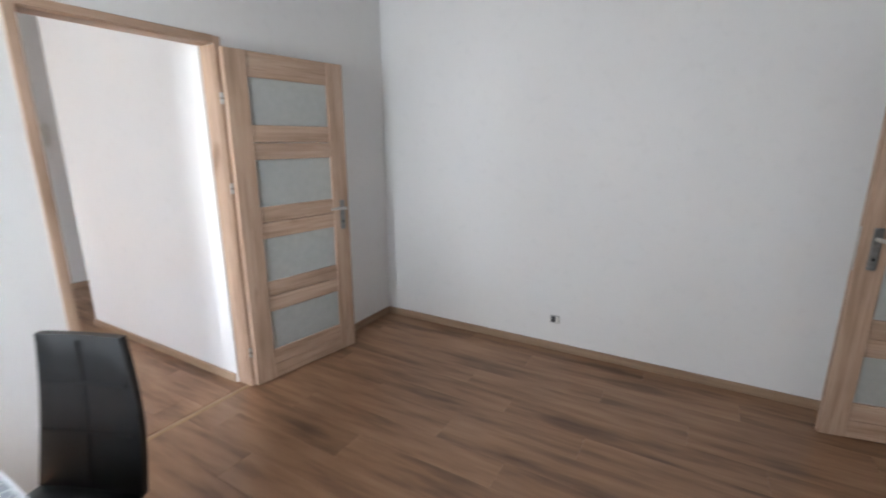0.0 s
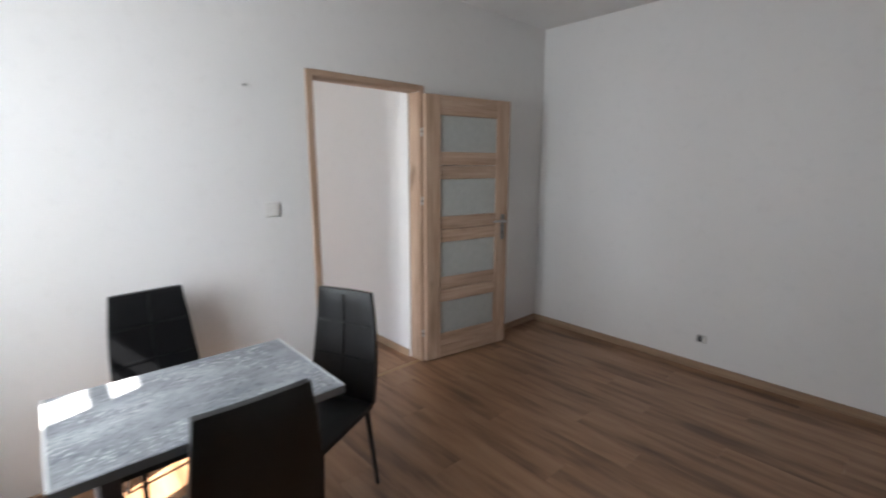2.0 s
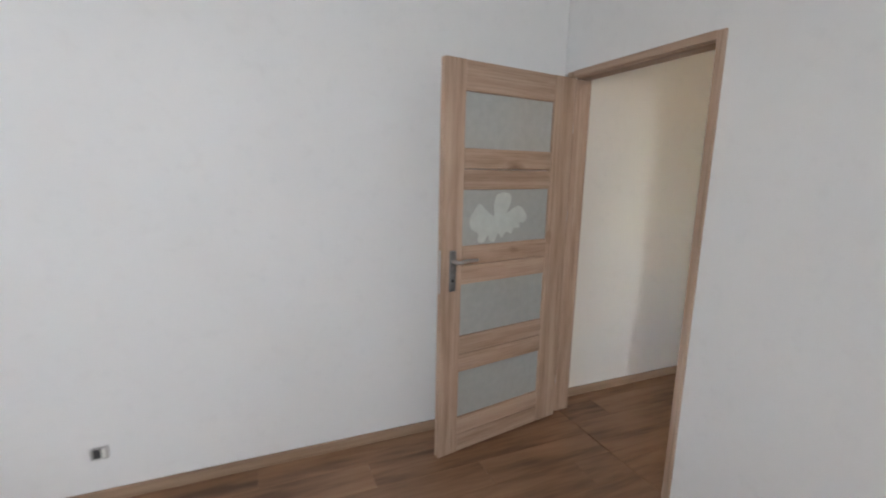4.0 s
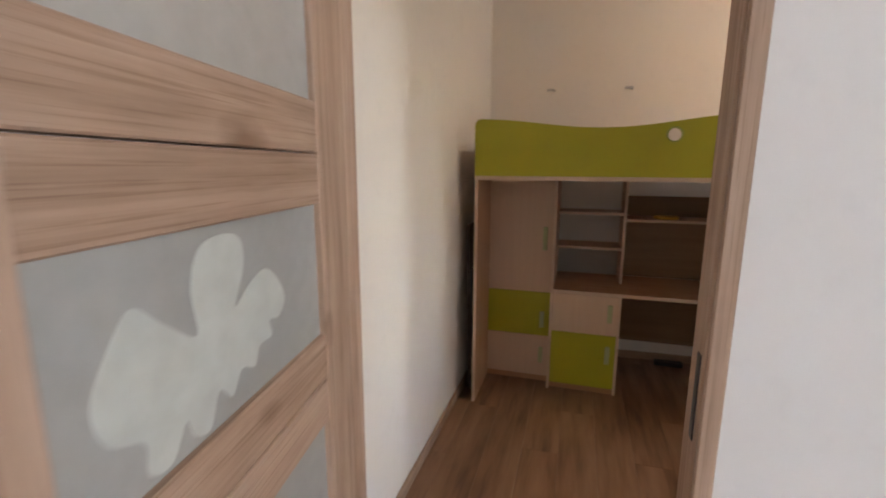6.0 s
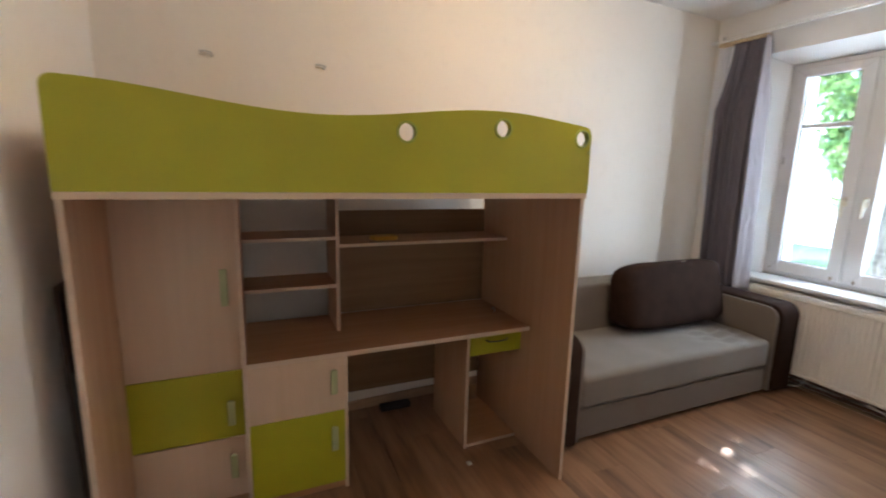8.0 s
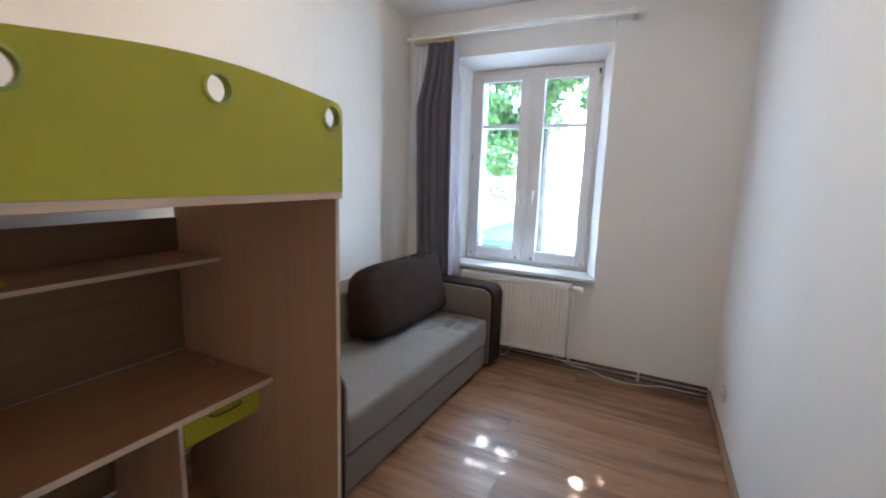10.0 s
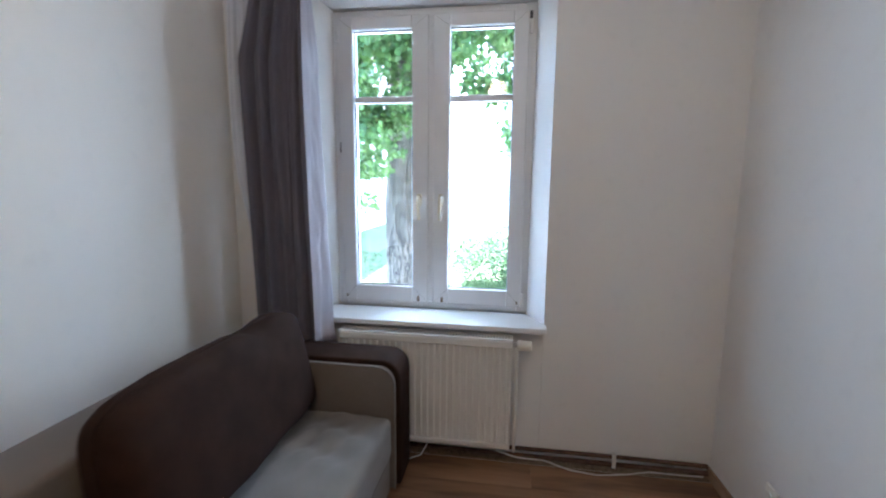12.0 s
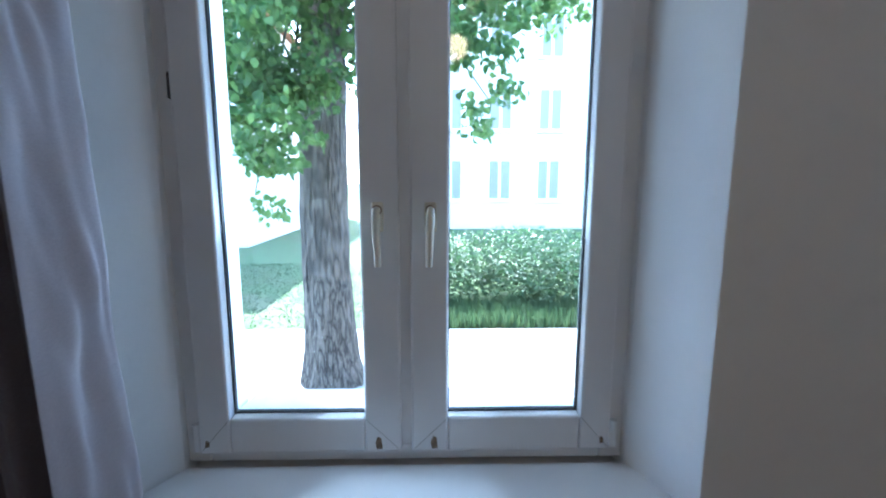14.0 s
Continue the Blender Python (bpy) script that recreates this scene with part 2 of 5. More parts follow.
GRIME = plain("brown_grime", (0.24, 0.18, 0.13), 0.9, 0, 0.5, 60.0)
YELLOW = plain("yellow_plastic", (0.62, 0.34, 0.03), 0.5)
BOARD = plain("dark_brown_board", (0.075, 0.045, 0.032), 0.6, 0, 0.2, 6.0)
BLACK = plain("black_plastic", (0.015, 0.015, 0.016), 0.5)
AGED = plain("yellowed_plastic", (0.70, 0.66, 0.55), 0.4)
JOINT = plain("dirty_joint_line", (0.38, 0.38, 0.38), 0.8)
PAPER = plain("white_paper_scrap", (0.75, 0.74, 0.72), 0.8)
CORD = plain("curtain_header_tape", (0.55, 0.42, 0.26), 0.8)


def sheer_mat():
    m, t, p = shader("white_sheer")
    p.inputs["Base Color"].default_value = (0.82, 0.84, 0.88, 1)
    p.inputs["Roughness"].default_value = 0.9
    tr = t.nodes.new("ShaderNodeBsdfTranslucent")
    tr.inputs[0].default_value = (0.86, 0.89, 0.95, 1)
    mx = t.nodes.new("ShaderNodeMixShader")
    mx.inputs[0].default_value = 0.6
    t.links.new(p.outputs[0], mx.inputs[1])
    t.links.new(tr.outputs[0], mx.inputs[2])
    t.links.new(mx.outputs[0], t.nodes["Material Output"].inputs[0])
    return m


SHEER = sheer_mat()


def leaf_mat(name, a, b):
    m, t, p = shader(name)
    g = t.nodes.new("ShaderNodeNewGeometry")
    col = ramp_node(t, g.outputs["Random Per Island"], [(0.0, a), (1.0, b)])
    t.links.new(col, p.inputs["Base Color"])
    p.inputs["Roughness"].default_value = 0.5
    tr = t.nodes.new("ShaderNodeBsdfTranslucent")
    t.links.new(col, tr.inputs[0])
    mx = t.nodes.new("ShaderNodeMixShader")
    mx.inputs[0].default_value = 0.5
    t.links.new(p.outputs[0], mx.inputs[1])
    t.links.new(tr.outputs[0], mx.inputs[2])
    t.links.new(mx.outputs[0], t.nodes["Material Output"].inputs[0])
    return m


LEAF = leaf_mat("linden_leaf", (0.045, 0.110, 0.027), (0.165, 0.265, 0.078))
SHRUB = leaf_mat("shrub_leaf", (0.030, 0.075, 0.028), (0.075, 0.13, 0.052))
BLADE = leaf_mat("grass_blade", (0.030, 0.068, 0.026), (0.080, 0.115, 0.05))


def bark_mat():
    m, t, p = shader("furrowed_bark")
    v = coords(t, (15, 15, 3.4))
    n = noise_node(t, v, 1.3, 3, 0.5)
    fine = noise_node(t, coords(t, (40, 40, 22)), 1.5, 5, 0.7)
    # dark lines in the colour paint the shade of furrows between the plates
    plates = ramp_node(t, n, [(0.36, (0.13, 0.112, 0.093)), (0.455, (0.085, 0.071, 0.058)), (0.50, (0.014, 0.011, 0.009)), (0.545, (0.08, 0.067, 0.055)), (0.64, (0.14, 0.122, 0.102))])
    t.links.new(mix_col(t, 0.6, plates, ramp_node(t, fine, [(0.3, (0.45, 0.45, 0.45)), (0.6, (1, 1, 1))]), "MULTIPLY"), p.inputs["Base Color"])
    bump(t, p, fine, 0.8, 0.02)
    p.inputs["Roughness"].default_value = 0.9
    return m


BARK = bark_mat()


def ground_mat():
    m, t, p = shader("grassy_ground")
    v = coords(t)
    a = noise_node(t, v, 0.7, 6, 0.65)
    b = noise_node(t, v, 22.0, 5, 0.7)
    col = ramp_node(t, a, [(0.42, (0.055, 0.098, 0.024)), (0.56, (0.075, 0.105, 0.033)), (0.72, (0.12, 0.112, 0.062))])
    t.links.new(mix_col(t, 0.5, col, ramp_node(t, b, [(0.3, (0.55, 0.55, 0.55)), (0.6, (1, 1, 1))]), "MULTIPLY"), p.inputs["Base Color"])
    bump(t, p, b, 0.6, 0.03)
    p.inputs["Roughness"].default_value = 0.95
    return m


GROUND = ground_mat()
PAVING = plain("pale_concrete_paving", (0.30, 0.29, 0.275), 0.9, 0, 0.2, 3.0, 90.0, 0.5)


# ---- mesh helpers ----
def part(name, bm, material, parent=None, label=""):
    me = bpy.data.meshes.new(name)
    bmesh.ops.recalc_face_normals(bm, faces=bm.faces)
    bm.to_mesh(me)
    bm.free()
    me.materials.append(material)
    ob = new(name, me)
    if parent is not None:
        ob.parent = parent
    if label:
        tagged(ob, label)
    return ob


def smooth(ob, angle=40):
    ob.data.polygons.foreach_set("use_smooth", [True] * len(ob.data.polygons))
    ob.data.set_sharp_from_angle(angle=radians(angle))
    return ob


def thing(name, at, label, category, group="", rz=0.0):
    e = new(name)
    e.matrix_world = pose(at[0], at[1], at[2], 0, 0, rz)
    e.empty_display_size = 0.1
    return tagged(e, label, category, group)


def add_box(bm, x0, x1, y0, y1, z0, z1, bevel=0.0, seg=1):
    r = bmesh.ops.create_cube(bm, size=1.0)
    for v in r["verts"]:
        v.co = Vector(((x0 + x1) / 2 + v.co.x * (x1 - x0), (y0 + y1) / 2 + v.co.y * (y1 - y0), (z0 + z1) / 2 + v.co.z * (z1 - z0)))
    if bevel:
        es = list({e for v in r["verts"] for e in v.link_edges})
        bmesh.ops.bevel(bm, geom=es, offset=bevel, segments=seg, profile=0.5, affect="EDGES")
    return bm


def box(x0, x1, y0, y1, z0, z1, bevel=0.0, seg=1):
    return add_box(bmesh.new(), x0, x1, y0, y1, z0, z1, bevel, seg)


def add_prism(bm, pts, lo, hi, axis=2):
    """A polygon drawn across the axis, pulled from lo to hi along it."""
    def at(p, h):
        return (p[0], p[1], h) if axis == 2 else ((h, p[0], p[1]) if axis == 0 else (p[0], h, p[1]))
    a = [bm.verts.new(at(p, lo)) for p in pts]
    b = [bm.verts.new(at(p, hi)) for p in pts]
    bm.faces.new(a)
    bm.faces.new(b)
    for i in range(len(pts)):
        j = (i + 1) % len(pts)
        bm.faces.new((a[i], a[j], b[j], b[i]))
    return bm


def prism(pts, lo, hi, axis=2, bevel=0.0, seg=2):
    bm = add_prism(bmesh.new(), pts, lo, hi, axis)
    if bevel:
        bmesh.ops.recalc_face_normals(bm, faces=bm.faces)
        bmesh.ops.bevel(bm, geom=list(bm.edges), offset=bevel, segments=seg, profile=0.5, affect="EDGES")
    return bm


def add_tube(bm, path, radius, sides=8):
    """A round rod along a path; radius may be a list."""
    rings = []
    path = [Vector(p) for p in path]
    for i, p in enumerate(path):
        d = (path[min(i + 1, len(path) - 1)] - path[max(i - 1, 0)]).normalized()
        u = d.orthogonal().normalized() if i == 0 else (u - d * u.dot(d)).normalized()
        w = d.cross(u)
        r = radius[i] if isinstance(radius, (list, tuple)) else radius
        rings.append([bm.verts.new(p + (u * math.cos(a) + w * math.sin(a)) * r) for a in [2 * math.pi * k / sides for k in range(sides)]])
    for a, b in zip(rings, rings[1:]):
        for k in range(sides):
            bm.faces.new((a[k], a[(k + 1) % sides], b[(k + 1) % sides], b[k]))
    bm.faces.new(rings[0])
    bm.faces.new(rings[-1])
    return bm


def tube(path, radius, sides=8):
    return add_tube(bmesh.new(), path, radius, sides)


def structure(name, bm, material, label=""):
    return tagged(part(name, bm, material), label, "", "", "structure")


# ---- structure: walls ----
TOP = 3.1


def facade_pieces(bm, x0, x1, wx0, wx1, y_in, splay=0.135):
    """A thick outer wall between x0 and x1 with one splayed window opening."""
    i0, i1 = wx0 - splay, wx1 + 0.11
    o0, o1 = wx0 + 0.05, wx1 - 0.05
    add_prism(bm, [(x0, y_in), (i0, y_in), (wx0, -0.90), (wx0, -0.985), (o0, -0.99), (o0 - 0.02, Y_OUT), (x0, Y_OUT)], -0.6, TOP)
    add_prism(bm, [(x1, y_in), (i1, y_in), (wx1, -0.90), (wx1, -0.985), (o1, -0.99), (o1 + 0.02, Y_OUT), (x1, Y_OUT)], -0.6, TOP)
    add_prism(bm, [(y_in, 2.50), (-0.90, 2.425), (-0.985, 2.425), (-0.99, 2.37), (Y_OUT, 2.39), (Y_OUT, TOP), (y_in, TOP)], i0 + 0.002, i1 - 0.002, 0)
    add_prism(bm, [(y_in, 0.73), (-0.99, 0.735), (-0.99, 0.80), (Y_OUT, 0.77), (Y_OUT, -0.6), (y_in, -0.6)], i0 + 0.002, i1 - 0.002, 0)


bm = bmesh.new()
facade_pieces(bm, 2.17, 5.2, 3.263, 4.375, Y_BED_S, 0.085)
structure("wall_south_bedroom", bm, WALL, "white plastered outer wall with a deep window reveal")
bm = bmesh.new()
facade_pieces(bm, -2.0, 2.17, -1.41, -0.59, Y_SOUTH)
structure("wall_south_living", bm, WALL, "white plastered outer wall with a window opening")
# unseen wall, opened for the added hall window
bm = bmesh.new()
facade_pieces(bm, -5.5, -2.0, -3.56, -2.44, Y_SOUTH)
structure("wall_south_hall", bm, WALL, "unseen white outer wall of the hall, opened for an added window")

structure("wall_north_living", box(-2.05, X_EAST, Y_NORTH, 3.95, -0.1, TOP), WALL, "plain white painted wall with a low socket")
structure("wall_north_bedroom", box(X_EAST, 5.2, Y_BED_N, 3.95, -0.1, TOP), CREAM, "plain cream painted wall beside the loft bed")
bm = bmesh.new()
add_box(bm, -2.05, X_WEST, Y_SOUTH - 0.05, 1.30, -0.1, TOP)
add_box(bm, -2.05, X_WEST, 2.19, Y_NORTH + 0.05, -0.1, TOP)
add_box(bm, -2.05, X_WEST, 1.30, 2.19, 2.10, TOP)
structure("wall_west", bm, WALL, "white painted partition wall with a doorway")
bm = bmesh.new()
add_prism(bm, [(X_EAST, Y_SOUTH - 0.02), (2.31, Y_SOUTH - 0.02), (2.15, 2.668), (X_EAST, 2.668)], -0.1, TOP)
add_box(bm, X_EAST, 2.15, 2.668, 3.75, 2.092, TOP)
structure("wall_between_rooms", bm, WALL, "white painted wall between living room and bedroom")
structure("wall_east", prism([(4.68, 3.75), (4.90, Y_SOUTH - 0.02), (5.2, Y_SOUTH - 0.02), (5.2, 3.75)], -0.1, TOP), CREAM, "plain cream wall behind the loft bed and sofa")

# hall behind the open door
bm = bmesh.new()
add_box(bm, -3.955, -2.05, HALL_N, HALL_N + 0.15, -0.1, TOP)
structure("wall_north_hall", bm, WALL, "bright white hall wall seen through the doorway")
structure("wall_hall_return", box(-3.955, -3.80, HALL_N + 0.15, 4.1, -0.1, TOP), WALL)
structure("wall_west_hall", box(-5.5, -5.30, Y_SOUTH - 0.02, 4.1, -0.1, TOP), WALL, "far hall wall with a door phone")
structure("wall_hall_end", box(-5.3, -3.955, 3.95, 4.1, -0.1, TOP), WALL)

structure("ceiling", box(-5.5, X_EAST + 0.05, -0.9, 3.95, Z_LIVING, Z_LIVING + 0.1), CEIL, "plain white ceiling of the living room")
structure("ceiling_bedroom", box(X_EAST + 0.05, 5.2, -0.9, 3.95, Z_BED, Z_BED + 0.1), CEIL, "plain white bedroom ceiling")
structure("roof_slab", box(-5.6, 5.3, -1.3, 4.2, TOP, TOP + 0.2), FACADE)

# skirting boards
def skirting(name, pts, mat):
    structure(name, prism(pts, 0.0, 0.060, 2, 0.003, 1), mat, "oak laminate skirting board")


skirting("baseboard_north", [(X_WEST, Y_NORTH), (2.03, Y_NORTH), (2.03, Y_NORTH - 0.016), (X_WEST + 0.016, Y_NORTH - 0.016)], SKIRT_X)
skirting("baseboard_west", [(X_WEST, Y_NORTH - 0.018), (X_WEST + 0.016, Y_NORTH - 0.018), (X_WEST + 0.016, 2.20), (X_WEST, 2.20)], SKIRT_Y)
skirting("baseboard_west_2", [(X_WEST, 1.29), (X_WEST + 0.016, 1.29), (X_WEST + 0.016, Y_SOUTH), (X_WEST, Y_SOUTH)], SKIRT_Y)
skirting("baseboard_bedroom_north", [(2.16, Y_BED_N), (4.67, Y_BED_N), (4.67, Y_BED_N - 0.016), (2.16, Y_BED_N - 0.016)], SKIRT_X)
skirting("baseboard_bedroom_east", [(4.683, 3.66), (4.667, 3.66), (4.875, -0.712), (4.895, -0.712)], SKIRT_Y)
skirting("baseboard_bedroom_west", [(2.153, 2.66), (2.169, 2.66), (2.326, -0.712), (2.31, -0.712)], SKIRT_Y)
skirting("baseboard_hall", [(-3.955, HALL_N), (-2.06, HALL_N), (-2.06, HALL_N - 0.016), (-3.971, HALL_N - 0.016)], SKIRT_X)
skirting("baseboard_hall_far", [(-5.30, 3.9), (-5.284, 3.9), (-5.284, -0.7), (-5.30, -0.7)], SKIRT_Y)


# ---- windows ----
def window(name, cx):
    """Two-leaf white plastic window, seen from the room; cx is its middle."""
    w = tagged(new(name), "white plastic two-leaf window with glazing bars", "window", "", "structure")
    w.matrix_world = pose(cx, -0.955, 0)
    bm = bmesh.new()
    add_box(bm, -0.56, -0.50, -0.03, 0.03, 0.765, 2.42, 0.004)
    add_box(bm, 0.50, 0.56, -0.03, 0.03, 0.765, 2.42, 0.004)
    add_box(bm, -0.50, 0.50, -0.03, 0.03, 0.765, 0.805, 0.004)
    add_box(bm, -0.50, 0.50, -0.03, 0.03, 2.375, 2.42, 0.004)
    add_box(bm, -0.045, 0.045, -0.03, 0.030, 0.805, 2.375, 0.004)
    part("window_frame", bm, PVC, w)
    for s in (-1, 1):
        a, b = (0.013, 0.52) if s > 0 else (-0.52, -0.013)
        g0, g1 = (0.105, 0.442) if s > 0 else (-0.442, -0.105)
        bm = bmesh.new()
        f = 0.045
        for x0, x1, ox in ((a, g0, 0), (g1, b, 0)):
            add_box(bm, x0, x1, -0.02, f, 0.795, 2.385, 0.006, 2)
        add_box(bm, g0, g1, -0.02, f - 0.001, 0.795, 0.888, 0.006, 2)
        add_box(bm, g0, g1, -0.02, f - 0.001, 2.318, 2.385, 0.006, 2)
        add_box(bm, g0, g1, -0.012, 0.024, 1.933, 1.968, 0.004)
        sash = part("sash", bm, PVC, w)
        bm = bmesh.new()
        for x0, x1, z0, z1 in ((g0, g0 + 0.0025, 0.888, 2.318), (g1 - 0.0025, g1, 0.888, 2.318), (g0, g1, 0.888, 0.8905), (g0, g1, 2.3155, 2.318)):
            add_box(bm, x0 - 0.001, x1 + 0.001, -0.002, 0.014, z0 - 0.001, z1 + 0.001)
        part("gasket", bm, GASKET, sash, "black rubber gasket")
        pane = part("pane", box(g0 - 0.004, g1 + 0.004, 0.000, 0.006, 0.884, 2.322), PANE, sash, "clear glass pane")
        pane.visible_shadow = False
        hx = s * 0.062
        bm = box(hx - 0.014, hx + 0.014, f, f + 0.012, 1.36, 1.43, 0.004, 2)
        h = part("window_handle", bm, AGED, sash, "yellowed plastic window handle")
        bm = tube([(hx, f + 0.01, 1.412), (hx, f + 0.042, 1.412), (hx, f + 0.047, 1.39), (hx + s * -0.004, f + 0.046, 1.285)], [0.009, 0.009, 0.010, 0.008], 10)
        smooth(part("grip", bm, AGED, h), 60)
        part("worn_cap", tube([(hx, f + 0.0115, 1.412), (hx, f + 0.016, 1.412)], 0.012, 14), GRIME, h, "worn brown handle collar")
        for ox, ix in ((a, g0), (b, g1)):
            for oz, iz in ((0.797, 0.888), (2.383, 2.318)):
                p0, p1 = Vector((ox, f - 0.0006, oz)), Vector((ix, f - 0.0006, iz))
                part("mitre_joint", tube([p0.lerp(p1, 0.08), p0.lerp(p1, 0.95)], 0.0011, 5), JOINT, sash)
        # hinge covers and grime at the lower corners
        for hz in (0.84, 2.30):
            part("hinge_cover", tube([(s * 0.528, 0.042, hz - 0.035), (s * 0.528, 0.042, hz + 0.035)], 0.010, 8), PVC, w)
        part("corner_grime", prism([(s * 0.070 - 0.009, 0.806), (s * 0.070 + 0.006, 0.804), (s * 0.070 + 0.009, 0.822), (s * 0.070 + 0.003, 0.838), (s * 0.070 - 0.006, 0.834)], f - 0.001, f + 0.0015, 1), GRIME, sash, "brown dirty corner joint")
        part("corner_grime", prism([(s * 0.500 - 0.005, 0.816), (s * 0.500 + 0.006, 0.813), (s * 0.500 + 0.004, 0.833), (s * 0.500 - 0.003, 0.829)], f - 0.001, f + 0.0015, 1), GRIME, sash)
    return w


bedroom_window = window("window_1", 3.82)
window("window_2", -1.00).scale = (0.735, 1, 1)
# unseen window, added only to let light into the hall
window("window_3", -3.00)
part("blind_bracket", box(-0.535, -0.520, 0.03, 0.05, 2.335, 2.375, 0.003), DARKSTEEL, bedroom_window, "small dark blind bracket")
part("blind_bracket", prism([(0.525, 1.66), (0.532, 1.664), (0.531, 1.718), (0.526, 1.722)], 0.029, 0.0315, 1), DARKSTEEL, bedroom_window, "dark screw marks")


def sill(name, a, b, edge_a, edge_b):
    """Board that fills the splayed reveal between a and b and ends in a nose over the radiator."""
    plan = [(a + 0.003, -0.905), (b - 0.003, -0.905), (edge_b, -0.724), (edge_b, -0.645), (edge_a, -0.645), (edge_a, -0.724)]
    return tagged(part(name, prism(plan, 0.736, 0.764, 2, 0.005, 3), PVC), "white plastic window sill board with a rounded nose", "window sill", "", "structure")


sill("window_sill_1", 3.263, 4.375, 3.168, 4.474)
sill("window_sill_2", -1.41, -0.59, -1.499, -0.519)
for n, cx, hw in (("outer_sill_1", 3.82, 0.506), ("outer_sill_2", -1.00, 0.36)):
    structure(n, prism([(-0.99, 0.812), (-0.99, 0.822), (-1.27, 0.792), (-1.27, 0.780)], cx - hw, cx + hw, 0), plain("sill_sheet", (0.62, 0.62, 0.60), 0.5), "pale sheet metal outer window sill")


# ---- doors ----
def lever(parent, x, z, face, way):
    """Long plate and lever on a leaf face; face is the outward sign along y, way the lever's sign along x."""
    y = face * 0.021
    bm = box(x - 0.019, x + 0.019, min(y, y + face * 0.007), max(y, y + face * 0.007), z - 0.125, z + 0.085, 0.006, 2)
    plate = part("handle_plate", bm, PLATE, parent, "brushed steel handle plate with a keyhole")
    bm = tube([(x, y, z + 0.03), (x, y + face * 0.045, z + 0.03), (x + way * 0.012, y + face * 0.055, z + 0.03),
               (x + way * 0.06, y + face * 0.052, z + 0.036), (x + way * 0.125, y + face * 0.045, z + 0.033)], [0.010, 0.010, 0.010, 0.009, 0.007], 10)
    smooth(part("lever", bm, STEEL, plate, "slim steel lever handle"), 60)
    part("keyhole", tube([(x, y + face * 0.006, z - 0.07), (x, y + face * 0.0085, z - 0.07)], 0.008, 10), BLACK, plate)


PANES = ((1.641, 1.906), (1.155, 1.438), (0.675, 0.955), (0.21, 0.475))


def door_leaf(name, hinge, rz, width, mirror, st=0.132, sh=0.132):
    """Leaf with its hinge edge at the origin, running along +x (mirror: along -x)."""
    d = thing(name, (hinge[0], hinge[1], 0), "light oak door leaf standing open, four frosted glass panes", "door", "interior doors", rz)
    d["kind"] = "structure"
    s = -1 if mirror else 1

    def bx(x0, x1, *r):
        return box(min(s * x0, s * x1), max(s * x0, s * x1), *r)
    part("stile", bx(0.0, sh, -0.02, 0.02, 0.01, 2.048, 0.004, 2), OAK_UP, d)
    part("stile", bx(width - st, width, -0.02, 0.02, 0.01, 2.048, 0.004, 2), OAK_UP, d)
    zs = [2.047] + [z for p in PANES for z in (p[1], p[0])] + [0.01]
    for k in range(5):
        hi, lo = zs[2 * k], zs[2 * k + 1]
        mid = (hi + lo) / 2
        if k == 0:
            part("rail", bx(sh, width - st, -0.0175, 0.0175, lo, hi, 0.003, 1), OAK_X, d)
            continue
        part("rail", bx(sh, width - st, -0.0175, 0.0175, mid + 0.0015, hi, 0.003, 1), OAK_X, d)
        part("rail", bx(sh, width - st, -0.0175, 0.0175, lo, mid - 0.0015, 0.003, 1), OAK_X, d)
    for lo, hi in PANES:
        part("pane", bx(sh - 0.004, width - st + 0.004, -0.004, 0.004, lo - 0.004, hi + 0.004), FROST, d, "frosted glass pane")
    for face in (-1, 1):
        lever(d, s * (width - 0.062), 1.055, face, -s)
    part("lock_face", bx(width - 0.001, width + 0.002, -0.009, 0.009, 0.92, 1.14, 0.0005), STEEL, d)
    return d


leaf_1 = door_leaf("door_1", (-1.895, 2.178), 81.0, 0.808, False)
leaf_2 = door_leaf("door_2", (2.005, 3.528), 9.5, 0.865, True, 0.120, 0.156)

# the decal on the second pane of the bedroom door: a splash with one upright lobe and a fringe below
def rounded(pts, steps=4):
    """Closed smooth curve through the points."""
    out = []
    n = len(pts)
    for i in range(n):
        a, b, c, d = [Vector(pts[(i + k) % n]) for k in (-1, 0, 1, 2)]
        for k in range(steps):
            u = k / steps
            out.append(0.5 * (2 * b + (c - a) * u + (2 * a - 5 * b + 4 * c - d) * u * u + (3 * b - a - 3 * c + d) * u ** 3))
    return out


SPLASH = [(-8, 8), (-9, 28), (-4, 44), (8, 48), (19, 44), (20, 30), (13, 12), (24, 20), (36, 24), (46, 14), (50, 2), (44, -6), (36, -5), (37, -14), (27, -15), (23, -24), (14, -20),
          (7, -30), (0, -22), (-6, -36), (-14, -33), (-17, -24), (-24, -36), (-33, -33), (-33, -20), (-44, -12), (-47, 4), (-40, 20), (-32, 30), (-22, 20)]
bm = bmesh.new()
add_prism(bm, [(-0.505 + p.x / 250, 1.274 + p.y / 325) for p in rounded(SPLASH)], -0.0055, -0.003, 1)
part("decal", bm, DECAL, leaf_2, "pale film cut-out stuck on the glass")


